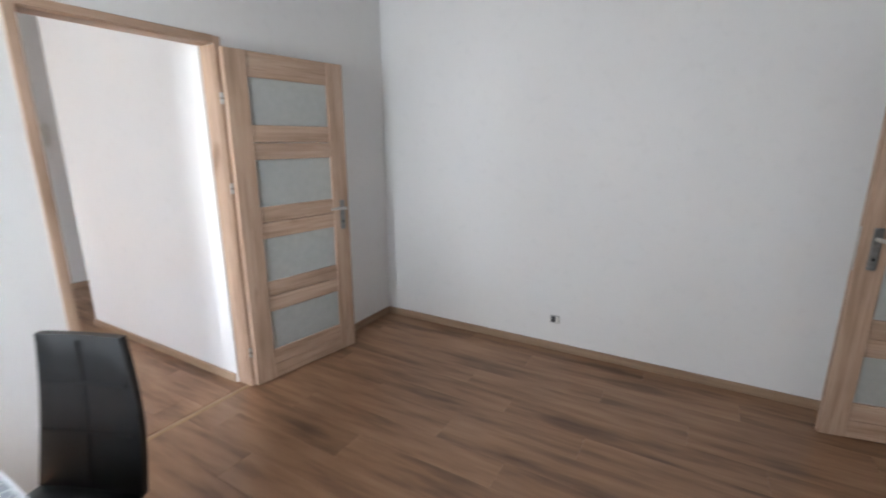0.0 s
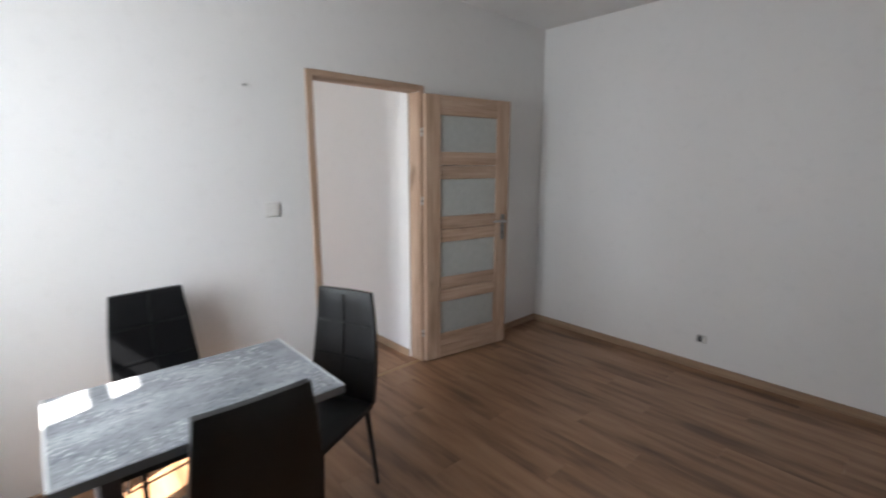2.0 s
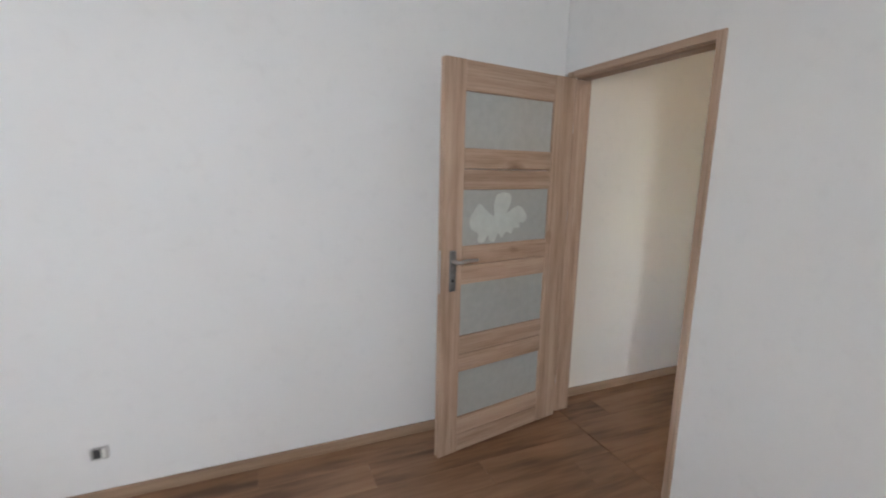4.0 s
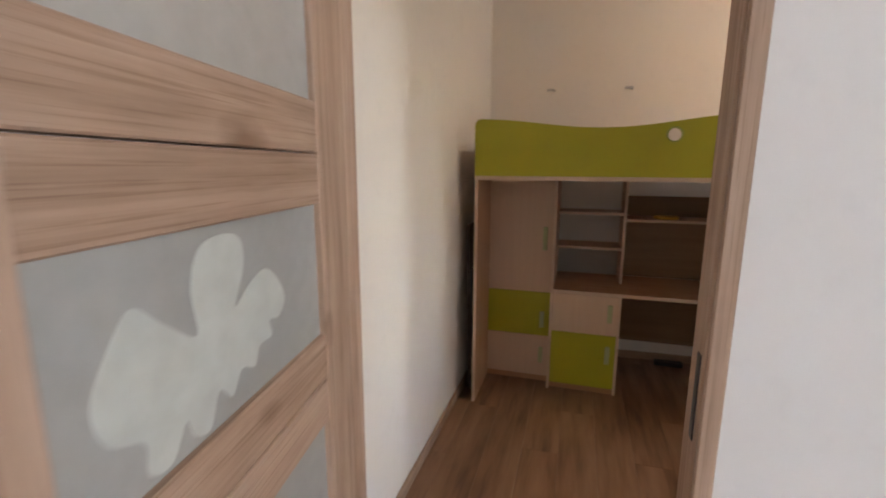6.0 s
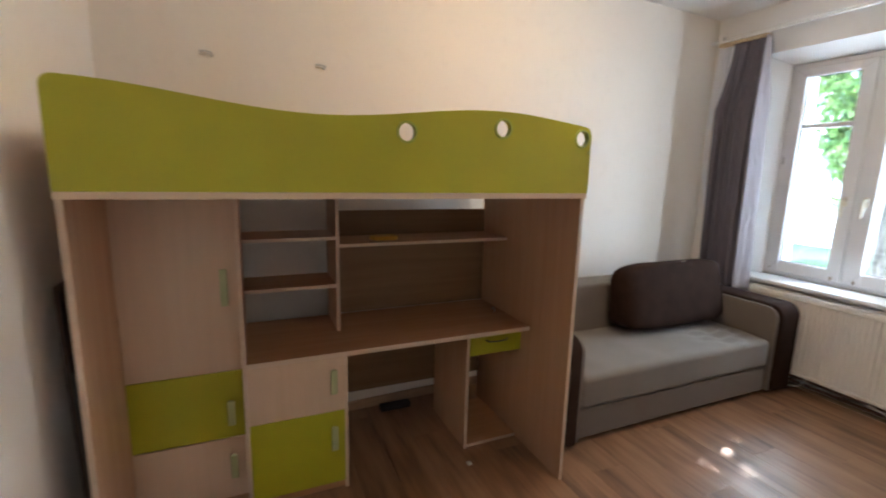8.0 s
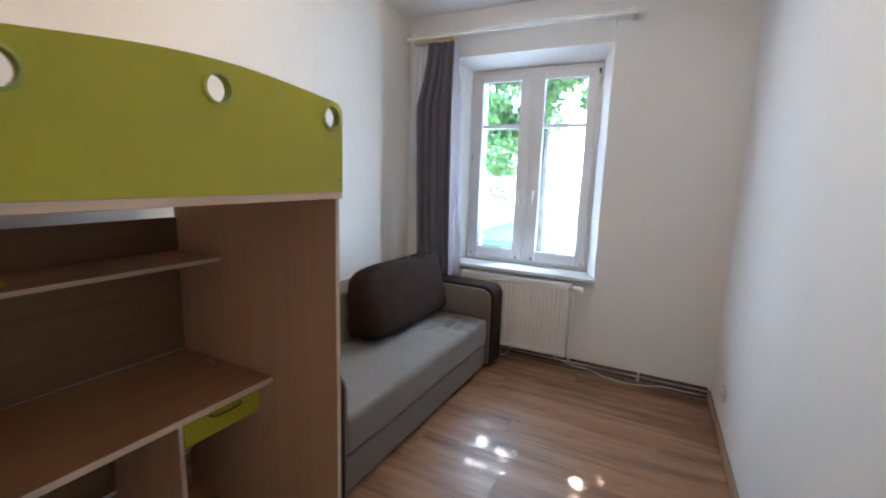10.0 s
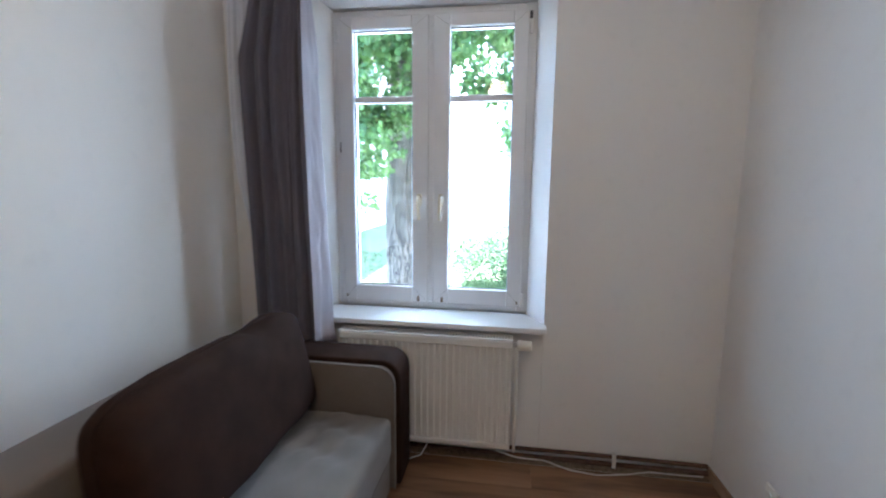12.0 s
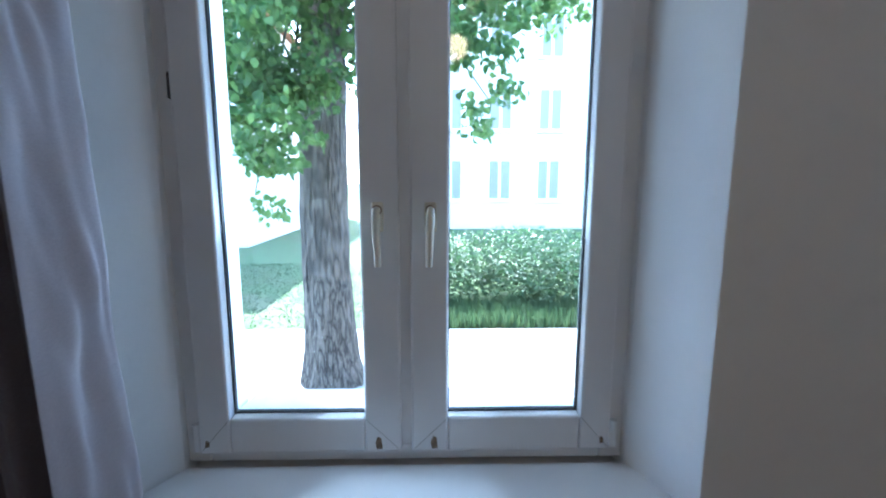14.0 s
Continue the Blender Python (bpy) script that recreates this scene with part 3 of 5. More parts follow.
def frame_x(name, x0, x1, y0, y1, z_top, label, wide):
    """Door frame in a wall that runs along y: linings and architraves of both faces."""
    f = tagged(new(name), label, "door frame", "", "structure")
    for y_in, sgn in ((y0, 1), (y1, -1)):
        a, b = sorted((y_in, y_in - sgn * 0.04))
        part("lining", box(x0 + 0.004, x1 - 0.004, a, b, 0.0, z_top, 0.003), OAK_UP, f)
        c, d = sorted((y_in - sgn * 0.004, y_in - sgn * (wide[0] if sgn > 0 else wide[1])))
        part("architrave", box(x1 - 0.004, x1 + 0.012, c, d, 0.0, z_top + 0.042, 0.003), OAK_UP, f)
        part("architrave", box(x0 - 0.012, x0 + 0.004, c, d, 0.0, z_top + 0.042, 0.003), OAK_UP, f)
    part("head_lining", box(x0 + 0.004, x1 - 0.004, y0, y1, z_top, z_top + 0.04, 0.003), OAK_Y, f)
    part("head_architrave", box(x1 - 0.003, x1 + 0.0125, y0 - 0.006, y1 + 0.006, z_top + 0.006, z_top + 0.044, 0.003), OAK_Y, f)
    part("head_architrave", box(x0 - 0.0125, x0 + 0.003, y0 - 0.006, y1 + 0.006, z_top + 0.006, z_top + 0.044, 0.003), OAK_Y, f)
    return f


frame_1 = frame_x("door_frame_1", -2.05, X_WEST, 1.340, 2.154, 2.060, "light oak door frame of the hall doorway", (0.048, 0.046))
frame_2 = frame_x("door_frame_2", X_EAST, 2.145, 2.706, 3.552, 2.055, "light oak door frame of the bedroom doorway", (0.042, 0.066))
for hz in (0.24, 1.28, 1.78):
    h = part("hinge", tube([(-1.906, 2.164, hz - 0.03), (-1.906, 2.164, hz + 0.03)], 0.008, 10), STEEL, frame_1, "small steel door hinge")
    part("hinge_ring", tube([(-1.906, 2.164, hz - 0.003), (-1.906, 2.164, hz + 0.003)], 0.0095, 10), DARKSTEEL, h)
    part("hinge", tube([(2.02, 3.535, hz - 0.03), (2.02, 3.535, hz + 0.03)], 0.008, 10), STEEL, frame_2, "small steel door hinge")
part("strike_plate", box(2.06, 2.085, 2.7055, 2.709, 0.92, 1.12, 0.001), DARKSTEEL, frame_2, "dark steel strike plate")
part("strike_plate", box(-1.99, -1.965, 1.3395, 1.343, 0.92, 1.12, 0.001), DARKSTEEL, frame_1, "dark steel strike plate")
structure("threshold_strip", prism([(-1.967, 0.0), (-1.963, 0.004), (-1.95, 0.006), (-1.937, 0.004), (-1.933, 0.0)], 1.33, 2.155, 1), plain("oak_threshold", (0.34, 0.22, 0.12), 0.5), "narrow oak coloured threshold strip")

# ---- small wall fixtures ----
sw = thing("light_switch", (X_WEST, 1.043, 1.29), "white square rocker light switch on the wall", "light switch")
part("plate", box(0, 0.010, -0.042, 0.042, -0.042, 0.042, 0.004, 2), PLASTIC, sw)
part("rocker", prism([(0.010, -0.03), (0.014, -0.03), (0.010, 0.03)], -0.030, 0.030, 1), PLASTIC, sw)
so = thing("wall_socket", (-0.382, Y_NORTH, 0.245), "small steel-framed socket low on the wall", "socket")
part("frame", box(-0.034, 0.034, -0.008, 0, -0.030, 0.030, 0.003, 1), STEEL, so)
part("insert", box(-0.026, 0.006, -0.011, -0.007, -0.022, 0.022, 0.002), DARKSTEEL, so, "dark grey socket insert")
part("insert", box(0.008, 0.027, -0.010, -0.007, -0.022, 0.022, 0.002), PLASTIC, so)
tagged(part("wall_nail", tube([(X_WEST, 0.937, 1.967), (X_WEST + 0.03, 0.937, 1.967)], 0.007, 8), STEEL), "bare metal nail stuck in the white wall", "nail")
tagged(part("wall_nail", tube([(X_WEST, -0.30, 2.02), (X_WEST + 0.03, -0.30, 2.02)], 0.008, 8), STEEL), "bare metal nail stuck in the white wall", "nail")
for y in (3.199, 2.647):
    xw = 4.68 + (3.75 - y) / 4.54 * 0.22
    tagged(part("wall_peg", tube([(xw, y, 2.085), (xw - 0.04, y, 2.085), (xw - 0.055, y + 0.02, 2.085), (xw - 0.055, y + 0.05, 2.083)], 0.009, 8), STEEL), "small metal peg stuck in the cream wall", "peg", "pegs over the loft bed")
ph = thing("door_phone", (-5.30, 2.50, 1.62), "white plastic door phone handset on the hall wall", "door phone")
part("base", box(0, 0.03, -0.045, 0.045, -0.11, 0.11, 0.008, 2), PLASTIC, ph)
part("handset", prism([(0.03, -0.13), (0.07, -0.13), (0.06, -0.06), (0.055, 0.06), (0.07, 0.13), (0.03, 0.13)], -0.04, 0.0, 1, 0.006, 2), PLASTIC, ph)
wo = thing("wall_outlet", (2.287, -0.22, 0.26), "white double socket low on the wall", "socket", "", 0)
part("plate", box(0, 0.014, -0.04, 0.04, -0.04, 0.04, 0.004, 2), PLASTIC, wo)
part("socket_rim", tube([(0.012, 0, 0), (0.022, 0, 0)], 0.022, 16), PLASTIC, wo)


# ---- dining table and chairs ----
tb = thing("dining_table", (-1.015, 0.375, 0), "small table with grey stone-look top and dark steel legs", "table")
part("tabletop", box(-0.30, 0.30, -0.415, 0.415, 0.717, 0.75, 0.003, 2), STONE, tb, "grey stone-look laminate top")
bm = bmesh.new()
for x0, x1, y0, y1 in ((-0.302, 0.302, -0.4165, -0.4145), (-0.302, 0.302, 0.4145, 0.4165), (-0.302, -0.2995, -0.4145, 0.4145), (0.2995, 0.302, -0.4145, 0.4145)):
    add_box(bm, x0, x1, y0, y1, 0.719, 0.748)
part("edge_band", bm, EDGE, tb)
for sy in (-1, 1):
    part("edge_line", box(-0.3005, 0.3005, sy * 0.4135 - 0.0035, sy * 0.4135 + 0.0035, 0.7475, 0.7512), PALE_EDGE, tb, "pale line along the short edge")
for sx in (-1, 1):
    for sy in (-1, 1):
        part("leg", box(sx * 0.262 - 0.026, sx * 0.262 + 0.026, sy * 0.29 - 0.026, sy * 0.29 + 0.026, 0.0, 0.716, 0.004), DARKSTEEL, tb)
    part("apron", box(sx * 0.262 - 0.012, sx * 0.262 + 0.012, -0.264, 0.264, 0.685, 0.716, 0.002), BLACKMETAL, tb)
for sy in (-1, 1):
    part("apron", box(-0.236, 0.236, sy * 0.29 - 0.012, sy * 0.29 + 0.012, 0.685, 0.7155, 0.002), BLACKMETAL, tb)


def back_surface(u, v):
    """Front face of the backrest: u from -1 to 1 across, v from 0 at the seat to 1 at the top."""
    wide = 0.188 - 0.040 * v + 0.008 * math.sin(v * math.pi)
    z = 0.44 + 0.52 * v
    y = -0.185 - 0.055 * v - 0.035 * math.sin(v * math.pi * 0.9) * 0.6 - 0.008 * u * u * -1
    return u * wide, y, z


def chair():
    """Faces +y; the backrest is at -y."""
    c = thing("dining_chair", (0, 0, 0), "black leatherette dining chair with a high stitched back", "chair", "chairs round the table")
    bm = bmesh.new()
    nu, nv = 8, 14
    grid = {}
    for side, off in ((0, 0.0), (1, -0.045)):
        for i in range(nu + 1):
            for j in range(nv + 1):
                u, v = -1 + 2 * i / nu, j / nv
                x, y, z = back_surface(u, v)
                edge = max(abs(u) ** 8, abs(2 * v - 1) ** 14)
                grid[side, i, j] = bm.verts.new((x, y + off + (0.010 * edge if side else -0.010 * edge), z))
    for i in range(nu):
        for j in range(nv):
            bm.faces.new([grid[0, a, b] for a, b in ((i, j), (i + 1, j), (i + 1, j + 1), (i, j + 1))])
            bm.faces.new([grid[1, a, b] for a, b in ((i, j), (i, j + 1), (i + 1, j + 1), (i + 1, j))])
    rim = [(i, 0) for i in range(nu)] + [(nu, j) for j in range(nv)] + [(nu - i, nv) for i in range(nu)] + [(0, nv - j) for j in range(nv)]
    for k in range(len(rim)):
        a, b = rim[k], rim[(k + 1) % len(rim)]
        bm.faces.new((grid[0, a[0], a[1]], grid[1, a[0], a[1]], grid[1, b[0], b[1]], grid[0, b[0], b[1]]))
    smooth(part("backrest", bm, LEATHER, c), 70)
    back = c.children[0]
    for dv in (0.690, 0.704, 0.374, 0.386):
        pts = [Vector(back_surface(u / 10, dv)) + Vector((0, 0.0005, 0)) for u in range(-9, 10)]
        part("seam", tube(pts, 0.0032, 5), LEATHER, back)
    for du in (-0.02, 0.02):
        pts = [Vector(back_surface(du, 0.05 + 0.92 * k / 14)) + Vector((0, 0.0005, 0)) for k in range(15)]
        part("seam", tube(pts, 0.0024, 5), LEATHER, back)
    bm = bmesh.new()
    bmesh.ops.create_grid(bm, x_segments=10, y_segments=10, size=1.0)
    for v in bm.verts:
        x, y = v.co.x, v.co.y
        e = max(abs(x), abs(y)) ** 6
        w = 0.192 + 0.010 * y
        v.co = Vector((x * w, y * 0.20 + 0.005, 0.468 - 0.022 * e + 0.006 * (1 - x * x) * (1 - y * y)))
    top = bm.faces[:]
    ext = bmesh.ops.extrude_face_region(bm, geom=top)
    for v in [g for g in ext["geom"] if isinstance(g, bmesh.types.BMVert)]:
        v.co.z = 0.418
    smooth(part("seat", bm, LEATHER, c), 60)
    for sx in (-1, 1):
        part("leg", tube([(sx * 0.175, 0.165, 0.42), (sx * 0.185, 0.195, 0.0)], [0.013, 0.009], 10), BLACKMETAL, c)
        part("leg", tube([(sx * 0.170, -0.165, 0.42), (sx * 0.180, -0.225, 0.0)], [0.013, 0.009], 10), BLACKMETAL, c)
    return c


first = chair()
first.matrix_world = pose(-1.53, 0.385, 0, 0, 0, -90 + 4)
copy_thing(first, pose(-1.08, 0.835, 0, 0, 0, 180 + 23))
copy_thing(first, pose(-0.71, 0.385, 0, 0, 0, 90))
copy_thing(first, pose(-0.95, -0.24, 0, 0, 0, -30))

# ---- loft bed with desk ----
BF, BB = 3.69, 4.60
BY0, BY1 = 1.655, 3.575
bed = thing("loft_bed", (BF, BY1, 0), "maple and lime green loft bed with desk and cupboards below", "loft bed")
O = Vector((BF, BY1, 0))


def bedpart(name, x0, x1, y0, y1, z0, z1, mat, parent=None, label="", bevel=0.0015):
    return part(name, box(x0 - O.x, x1 - O.x, y0 - O.y, y1 - O.y, z0, z1, bevel), mat, parent or bed, label)


bedpart("side_panel", BF, BB, BY1 - 0.018, BY1, 0, 1.44, MAPLE)
bedpart("side_panel", BF, BB, BY0, BY0 + 0.018, 0, 1.44, MAPLE)
bedpart("deck", BF, BB, BY0, BY1, 1.4405, 1.460, MAPLE_SHADED, None, "pale maple bed deck edge")
bedpart("rear_rail", BB - 0.018, BB, BY0 + 0.02, BY1 - 0.02, 1.461, 1.66, MAPLE_SHADED)
bedpart("end_board", BF + 0.02, BB - 0.02, BY1 - 0.018, BY1, 1.461, 1.66, MAPLE_SHADED)
bedpart("end_board", BF + 0.02, BB - 0.02, BY0, BY0 + 0.018, 1.461, 1.62, MAPLE_SHADED)


def guard_top(y):
    """Height of the wavy top edge along the bed."""
    s = (BY1 - y) / (BY1 - BY0)
    return 1.755 + 0.030 * math.cos(2 * math.pi * s / 0.76) + 0.02 * max(0.0, s - 0.88)


bm = bmesh.new()
pts = [(BY1, 1.461)]
N = 48
r = 0.035
ends = [r * (1 - math.cos(math.pi / 2 * k / 6)) for k in range(6)]
ys = [BY1 - e for e in ends] + [BY1 - r - (BY1 - BY0 - 2 * r) * k / N for k in range(N + 1)] + [BY0 + e for e in reversed(ends)]
for y in ys:
    z = guard_top(y)
    d = min(y - BY0, BY1 - y)
    if d < r:
        z -= r - math.sqrt(max(0.0, r * r - (r - d) ** 2))
    pts.append((y, z))
pts.append((BY0, 1.461))
add_prism(bm, [(y - O.y, z) for y, z in pts], -0.019, -0.001, 0)
guard = part("guard_panel", bm, GREEN, bed, "lime green wavy guard panel with round holes")
cut = bmesh.new()
HOLES = ((2.516, 1.683), (2.108, 1.718), (1.708, 1.698))
for hy, hz in HOLES:
    add_tube(cut, [(-0.05, hy - O.y, hz), (0.05, hy - O.y, hz)], 0.033, 24)
me = bpy.data.meshes.new("cutter")
cut.to_mesh(me)
cut.free()
cutter = new("cutter", me)
cutter.parent = bed
mod = guard.modifiers.new("holes", "BOOLEAN")
mod.operation, mod.object, mod.solver = "DIFFERENCE", cutter, "EXACT"
bpy.context.view_layer.update()
done = bpy.data.meshes.new_from_object(guard.evaluated_get(bpy.context.evaluated_depsgraph_get()))
guard.modifiers.clear()
guard.data = done
bpy.data.objects.remove(cutter)
for hy, hz in HOLES:
    bm = bmesh.new()
    ro = [bm.verts.new((-0.0235, hy - O.y + 0.041 * math.cos(a), hz + 0.041 * math.sin(a))) for a in [2 * math.pi * k / 24 for k in range(24)]]
    ri = [bm.verts.new((-0.0255, hy - O.y + 0.033 * math.cos(a), hz + 0.033 * math.sin(a))) for a in [2 * math.pi * k / 24 for k in range(24)]]
    rb = [bm.verts.new((0.002, v.co.y, v.co.z)) for v in ri]
    rc = [bm.verts.new((-0.018, v.co.y, v.co.z)) for v in ro]
    for k in range(24):
        j = (k + 1) % 24
        bm.faces.new((ro[k], ro[j], ri[j], ri[k]))
        bm.faces.new((ri[k], ri[j], rb[j], rb[k]))
        bm.faces.new((ro[k], rc[k], rc[j], ro[j]))
    smooth(part("hole_ring", bm, GREEN_DK, guard, "green plastic ring"), 50)
for hz in (1.50, 1.64):
    part("screw_cap", tube([(-0.0195, BY0 + 0.012 - O.y, hz), (-0.0225, BY0 + 0.012 - O.y, hz)], 0.007, 10), GREEN_DK, guard)
bedpart("edge_strip", BF - 0.019, BF - 0.001, BY0, BY1, 1.438, 1.4605, MAPLE_EDGE, None, "pale maple edge strip")

# cupboards
bedpart("divider", 4.02, BB - 0.02, 3.105, 3.121, 0, 1.44, MAPLE)
bedpart("cupboard_base", 4.118, BB - 0.02, 3.122, BY1 - 0.019, 0.0, 0.045, MAPLE_SHADED)


def pull(parent, y, z, x, length=0.10):
    bm = bmesh.new()
    add_box(bm, x - 0.022, x - 0.012, y - 0.015, y + 0.015, z - length / 2, z + length / 2, 0.0045, 3)
    add_box(bm, x - 0.013, x, y - 0.006, y + 0.006, z - length / 2 + 0.004, z - length / 2 + 0.016)
    add_box(bm, x - 0.013, x, y - 0.006, y + 0.006, z + length / 2 - 0.016, z + length / 2 - 0.004)
    bmesh.ops.translate(bm, verts=bm.verts, vec=-O)
    part("handle", bm, SMOKE, parent, "green-tinted bar handle")


for z0, z1, mat, hz in ((0.662, 1.437, CREAM_FRONT, 1.04), (0.347, 0.659, GREEN, 0.47), (0.048, 0.344, CREAM_FRONT, 0.21)):
    d = bedpart("cupboard_door", 4.10, 4.117, 3.123, BY1 - 0.020, z0, z1, mat, None, "lime green cupboard door" if mat is GREEN else "pale cream cupboard door")
    pull(d, 3.175, hz, 4.10, 0.16 if z1 > 1 else 0.115)
bedpart("cupboard_side", 4.04, BB - 0.02, 2.672, 2.688, 0, 0.689, MAPLE)
bedpart("cupboard_base", 4.05, BB - 0.02, 2.689, 3.104, 0.0, 0.045, MAPLE_SHADED)
for z0, z1, mat, hz in ((0.422, 0.686, CREAM_FRONT, 0.575), (0.048, 0.419, GREEN, 0.29)):
    d = bedpart("cupboard_door", 4.025, 4.042, 2.690, 3.103, z0, z1, mat, None, "lime green cupboard door" if mat is GREEN else "pale cream cupboard door")
    pull(d, 2.74, hz, 4.025, 0.12)
bedpart("desktop", 4.02, BB - 0.02, BY0 + 0.019, 3.104, 0.69, 0.712, MAPLE_SHADED, None, "maple desk board")
bedpart("shelf_upright", 4.30, BB - 0.02, 2.655, 2.671, 0.713, 1.44, MAPLE)
for z in (1.206, 0.962):
    bedpart("shelf", 4.30, BB - 0.02, 2.672, 3.104, z - 0.016, z, MAPLE_SHADED)
bedpart("shelf", 4.30, BB - 0.02, BY0 + 0.019, 2.654, 1.150, 1.166, MAPLE_SHADED)
bedpart("back_panel", BB - 0.019, BB - 0.012, BY0 + 0.019, 2.654, 0.713, 1.31, BACKING, None, "thin brown backing board")
bedpart("back_panel", BB - 0.019, BB - 0.012, BY0 + 0.019, 2.670, 0.205, 0.688, BACKING, None, "thin brown backing board")
for z1, x, y0, y1, h in ((0.712, 4.02, BY0 + 0.019, 3.104, 0.022), (1.206, 4.30, 2.672, 3.104, 0.016), (0.962, 4.30, 2.672, 3.104, 0.016), (1.166, 4.30, BY0 + 0.019, 2.654, 0.016)):
    bedpart("edge_band", x - 0.0025, x - 0.0002, y0 + 0.001, y1 - 0.001, z1 - h, z1, MAPLE_EDGE, None, "pale edge banding", 0.0)
for y0, y1, x in ((BY1 - 0.018, BY1, BF), (BY0, BY0 + 0.018, BF), (3.105, 3.121, 4.02)):
    bedpart("edge_band", x - 0.0025, x - 0.0002, y0, y1, 0.0, 1.437, MAPLE_EDGE, None, "pale edge banding", 0.0)
for y0, x, z0, z1 in ((2.655, 4.30, 0.713, 1.44), (2.672, 4.04, 0.0, 0.689), (1.998, 4.10, 0.0, 0.689)):
    bedpart("edge_band", x - 0.0025, x - 0.0002, y0, y0 + 0.016, z0, z1, MAPLE_EDGE, None, "pale edge banding", 0.0)
bedpart("pedestal_side", 4.10, BB - 0.05, 1.998, 2.014, 0, 0.689, MAPLE)
bedpart("pedestal_floor", 4.104, BB - 0.05, BY0 + 0.019, 1.997, 0.004, 0.020, MAPLE_SHADED)
bedpart("edge_band", 4.1015, 4.1038, BY0 + 0.019, 1.997, 0.004, 0.020, MAPLE_EDGE, None, "pale edge banding", 0.0)
dr = bedpart("drawer", 4.094, 4.110, BY0 + 0.021, 1.996, 0.552, 0.686, GREEN, None, "lime green drawer front")
part("drawer_box", box(4.111 - O.x, 4.46 - O.x, BY0 + 0.03 - O.y, 1.985 - O.y, 0.565, 0.66), MAPLE_SHADED, dr)
part("handle", tube([(4.094 - O.x, 1.90 - O.y, 0.632), (4.076 - O.x, 1.89 - O.y, 0.630), (4.074 - O.x, 1.835 - O.y, 0.627), (4.076 - O.x, 1.78 - O.y, 0.630), (4.094 - O.x, 1.77 - O.y, 0.632)], 0.004, 8), DARKSTEEL, dr, "thin dark bowed drawer handle")

tagged(part("yellow_dish", prism([(4.35, 2.34), (4.37, 2.32), (4.43, 2.325), (4.45, 2.36), (4.44, 2.45), (4.40, 2.475), (4.36, 2.455)], 1.167, 1.189, 2, 0.006, 2), YELLOW), "small yellow plastic dish lying on the shelf", "dish")
tagged(part("wire_scrap", tube([(4.30, 1.74, 0.716), (4.33, 1.71, 0.716), (4.36, 1.72, 0.7165), (4.38, 1.69, 0.716)], 0.003, 6), STEEL), "short bent wire lying on the desk board", "wire")
tagged(part("paper_scrap", box(3.955, 3.985, 2.03, 2.055, 0.0, 0.008, 0.003), PAPER), "crumpled white paper scrap on the floor", "paper")
bb = thing("wall_adapter", (4.70, 1.90, 0.27), "black power adapter plugged into the wall", "adapter")
part("body", box(-0.10, -0.03, -0.03, 0.03, -0.05, 0.05, 0.008, 2), BLACK, bb)
part("plug", box(-0.03, 0.03, -0.018, 0.018, -0.018, 0.018, 0.004), BLACK, bb)
tagged(part("power_strip", box(4.63, 4.69, 2.14, 2.34, 0.0, 0.035, 0.006, 2), BLACK), "black power strip on the floor under the desk", "power strip")
tagged(part("leaning_board", prism([(3.627, 0.0), (3.645, 0.0), (3.665, 1.14), (3.647, 1.14)], 3.86, 4.50, 0, 0.002, 1), BOARD), "dark brown board leaning between bed and wall", "board")
tagged(part("black_sheet", prism([(3.596, 0.0), (3.608, 0.0), (3.626, 0.86), (3.614, 0.86)], 3.80, 4.35, 0, 0.002, 1), BLACK), "black panel leaning between bed and wall", "panel")


# ---- sofa ----
SO = Vector((4.25, 0.52, 0))
sofa = thing("sofa", SO, "small taupe fabric sofa bed with dark brown arms", "sofa")


def soft_box(x0, x1, y0, y1, z0, z1, radius, seg=4):
    bm = box(x0 - SO.x, x1 - SO.x, y0 - SO.y, y1 - SO.y, z0, z1, radius, seg)
    return bm


def wrinkle(bm, amount, scale, cuts=6):
    bmesh.ops.subdivide_edges(bm, edges=[e for e in bm.edges if e.calc_length() > 0.06], cuts=cuts, use_grid_fill=True)
    bm.normal_update()
    for v in bm.verts:
        v.co += v.normal * noise.noise(v.co * scale) * amount
    return bm


part("base", soft_box(3.895, 4.60, -0.30, 1.385, 0.03, 0.214, 0.012, 2), TAUPE, sofa)
def creased(bm):
    """Soft folds in the cover near the foot of the cushion."""
    for v in bm.verts:
        x, y = v.co.x + SO.x, v.co.y + SO.y
        if v.co.z > 0.40:
            near = math.exp(-((x - 4.10) / 0.16) ** 2 - ((y + 0.06) / 0.20) ** 2)
            v.co.z += near * (0.017 * math.sin(34 * (y + 0.35 * x)) + 0.009 * math.sin(52 * (x - 0.5 * y)))
    return bm


smooth(part("mattress", creased(wrinkle(soft_box(3.882, 4.62, -0.305, 1.38, 0.216, 0.418, 0.035, 4), 0.006, 5.0, 44)), GREYFAB, sofa, "grey seat mattress with shallow wrinkles"), 50)
smooth(part("back", wrinkle(soft_box(4.50, 4.74, -0.305, 1.385, 0.20, 0.755, 0.02, 3), 0.003, 4.0), TAUPE, sofa), 50)


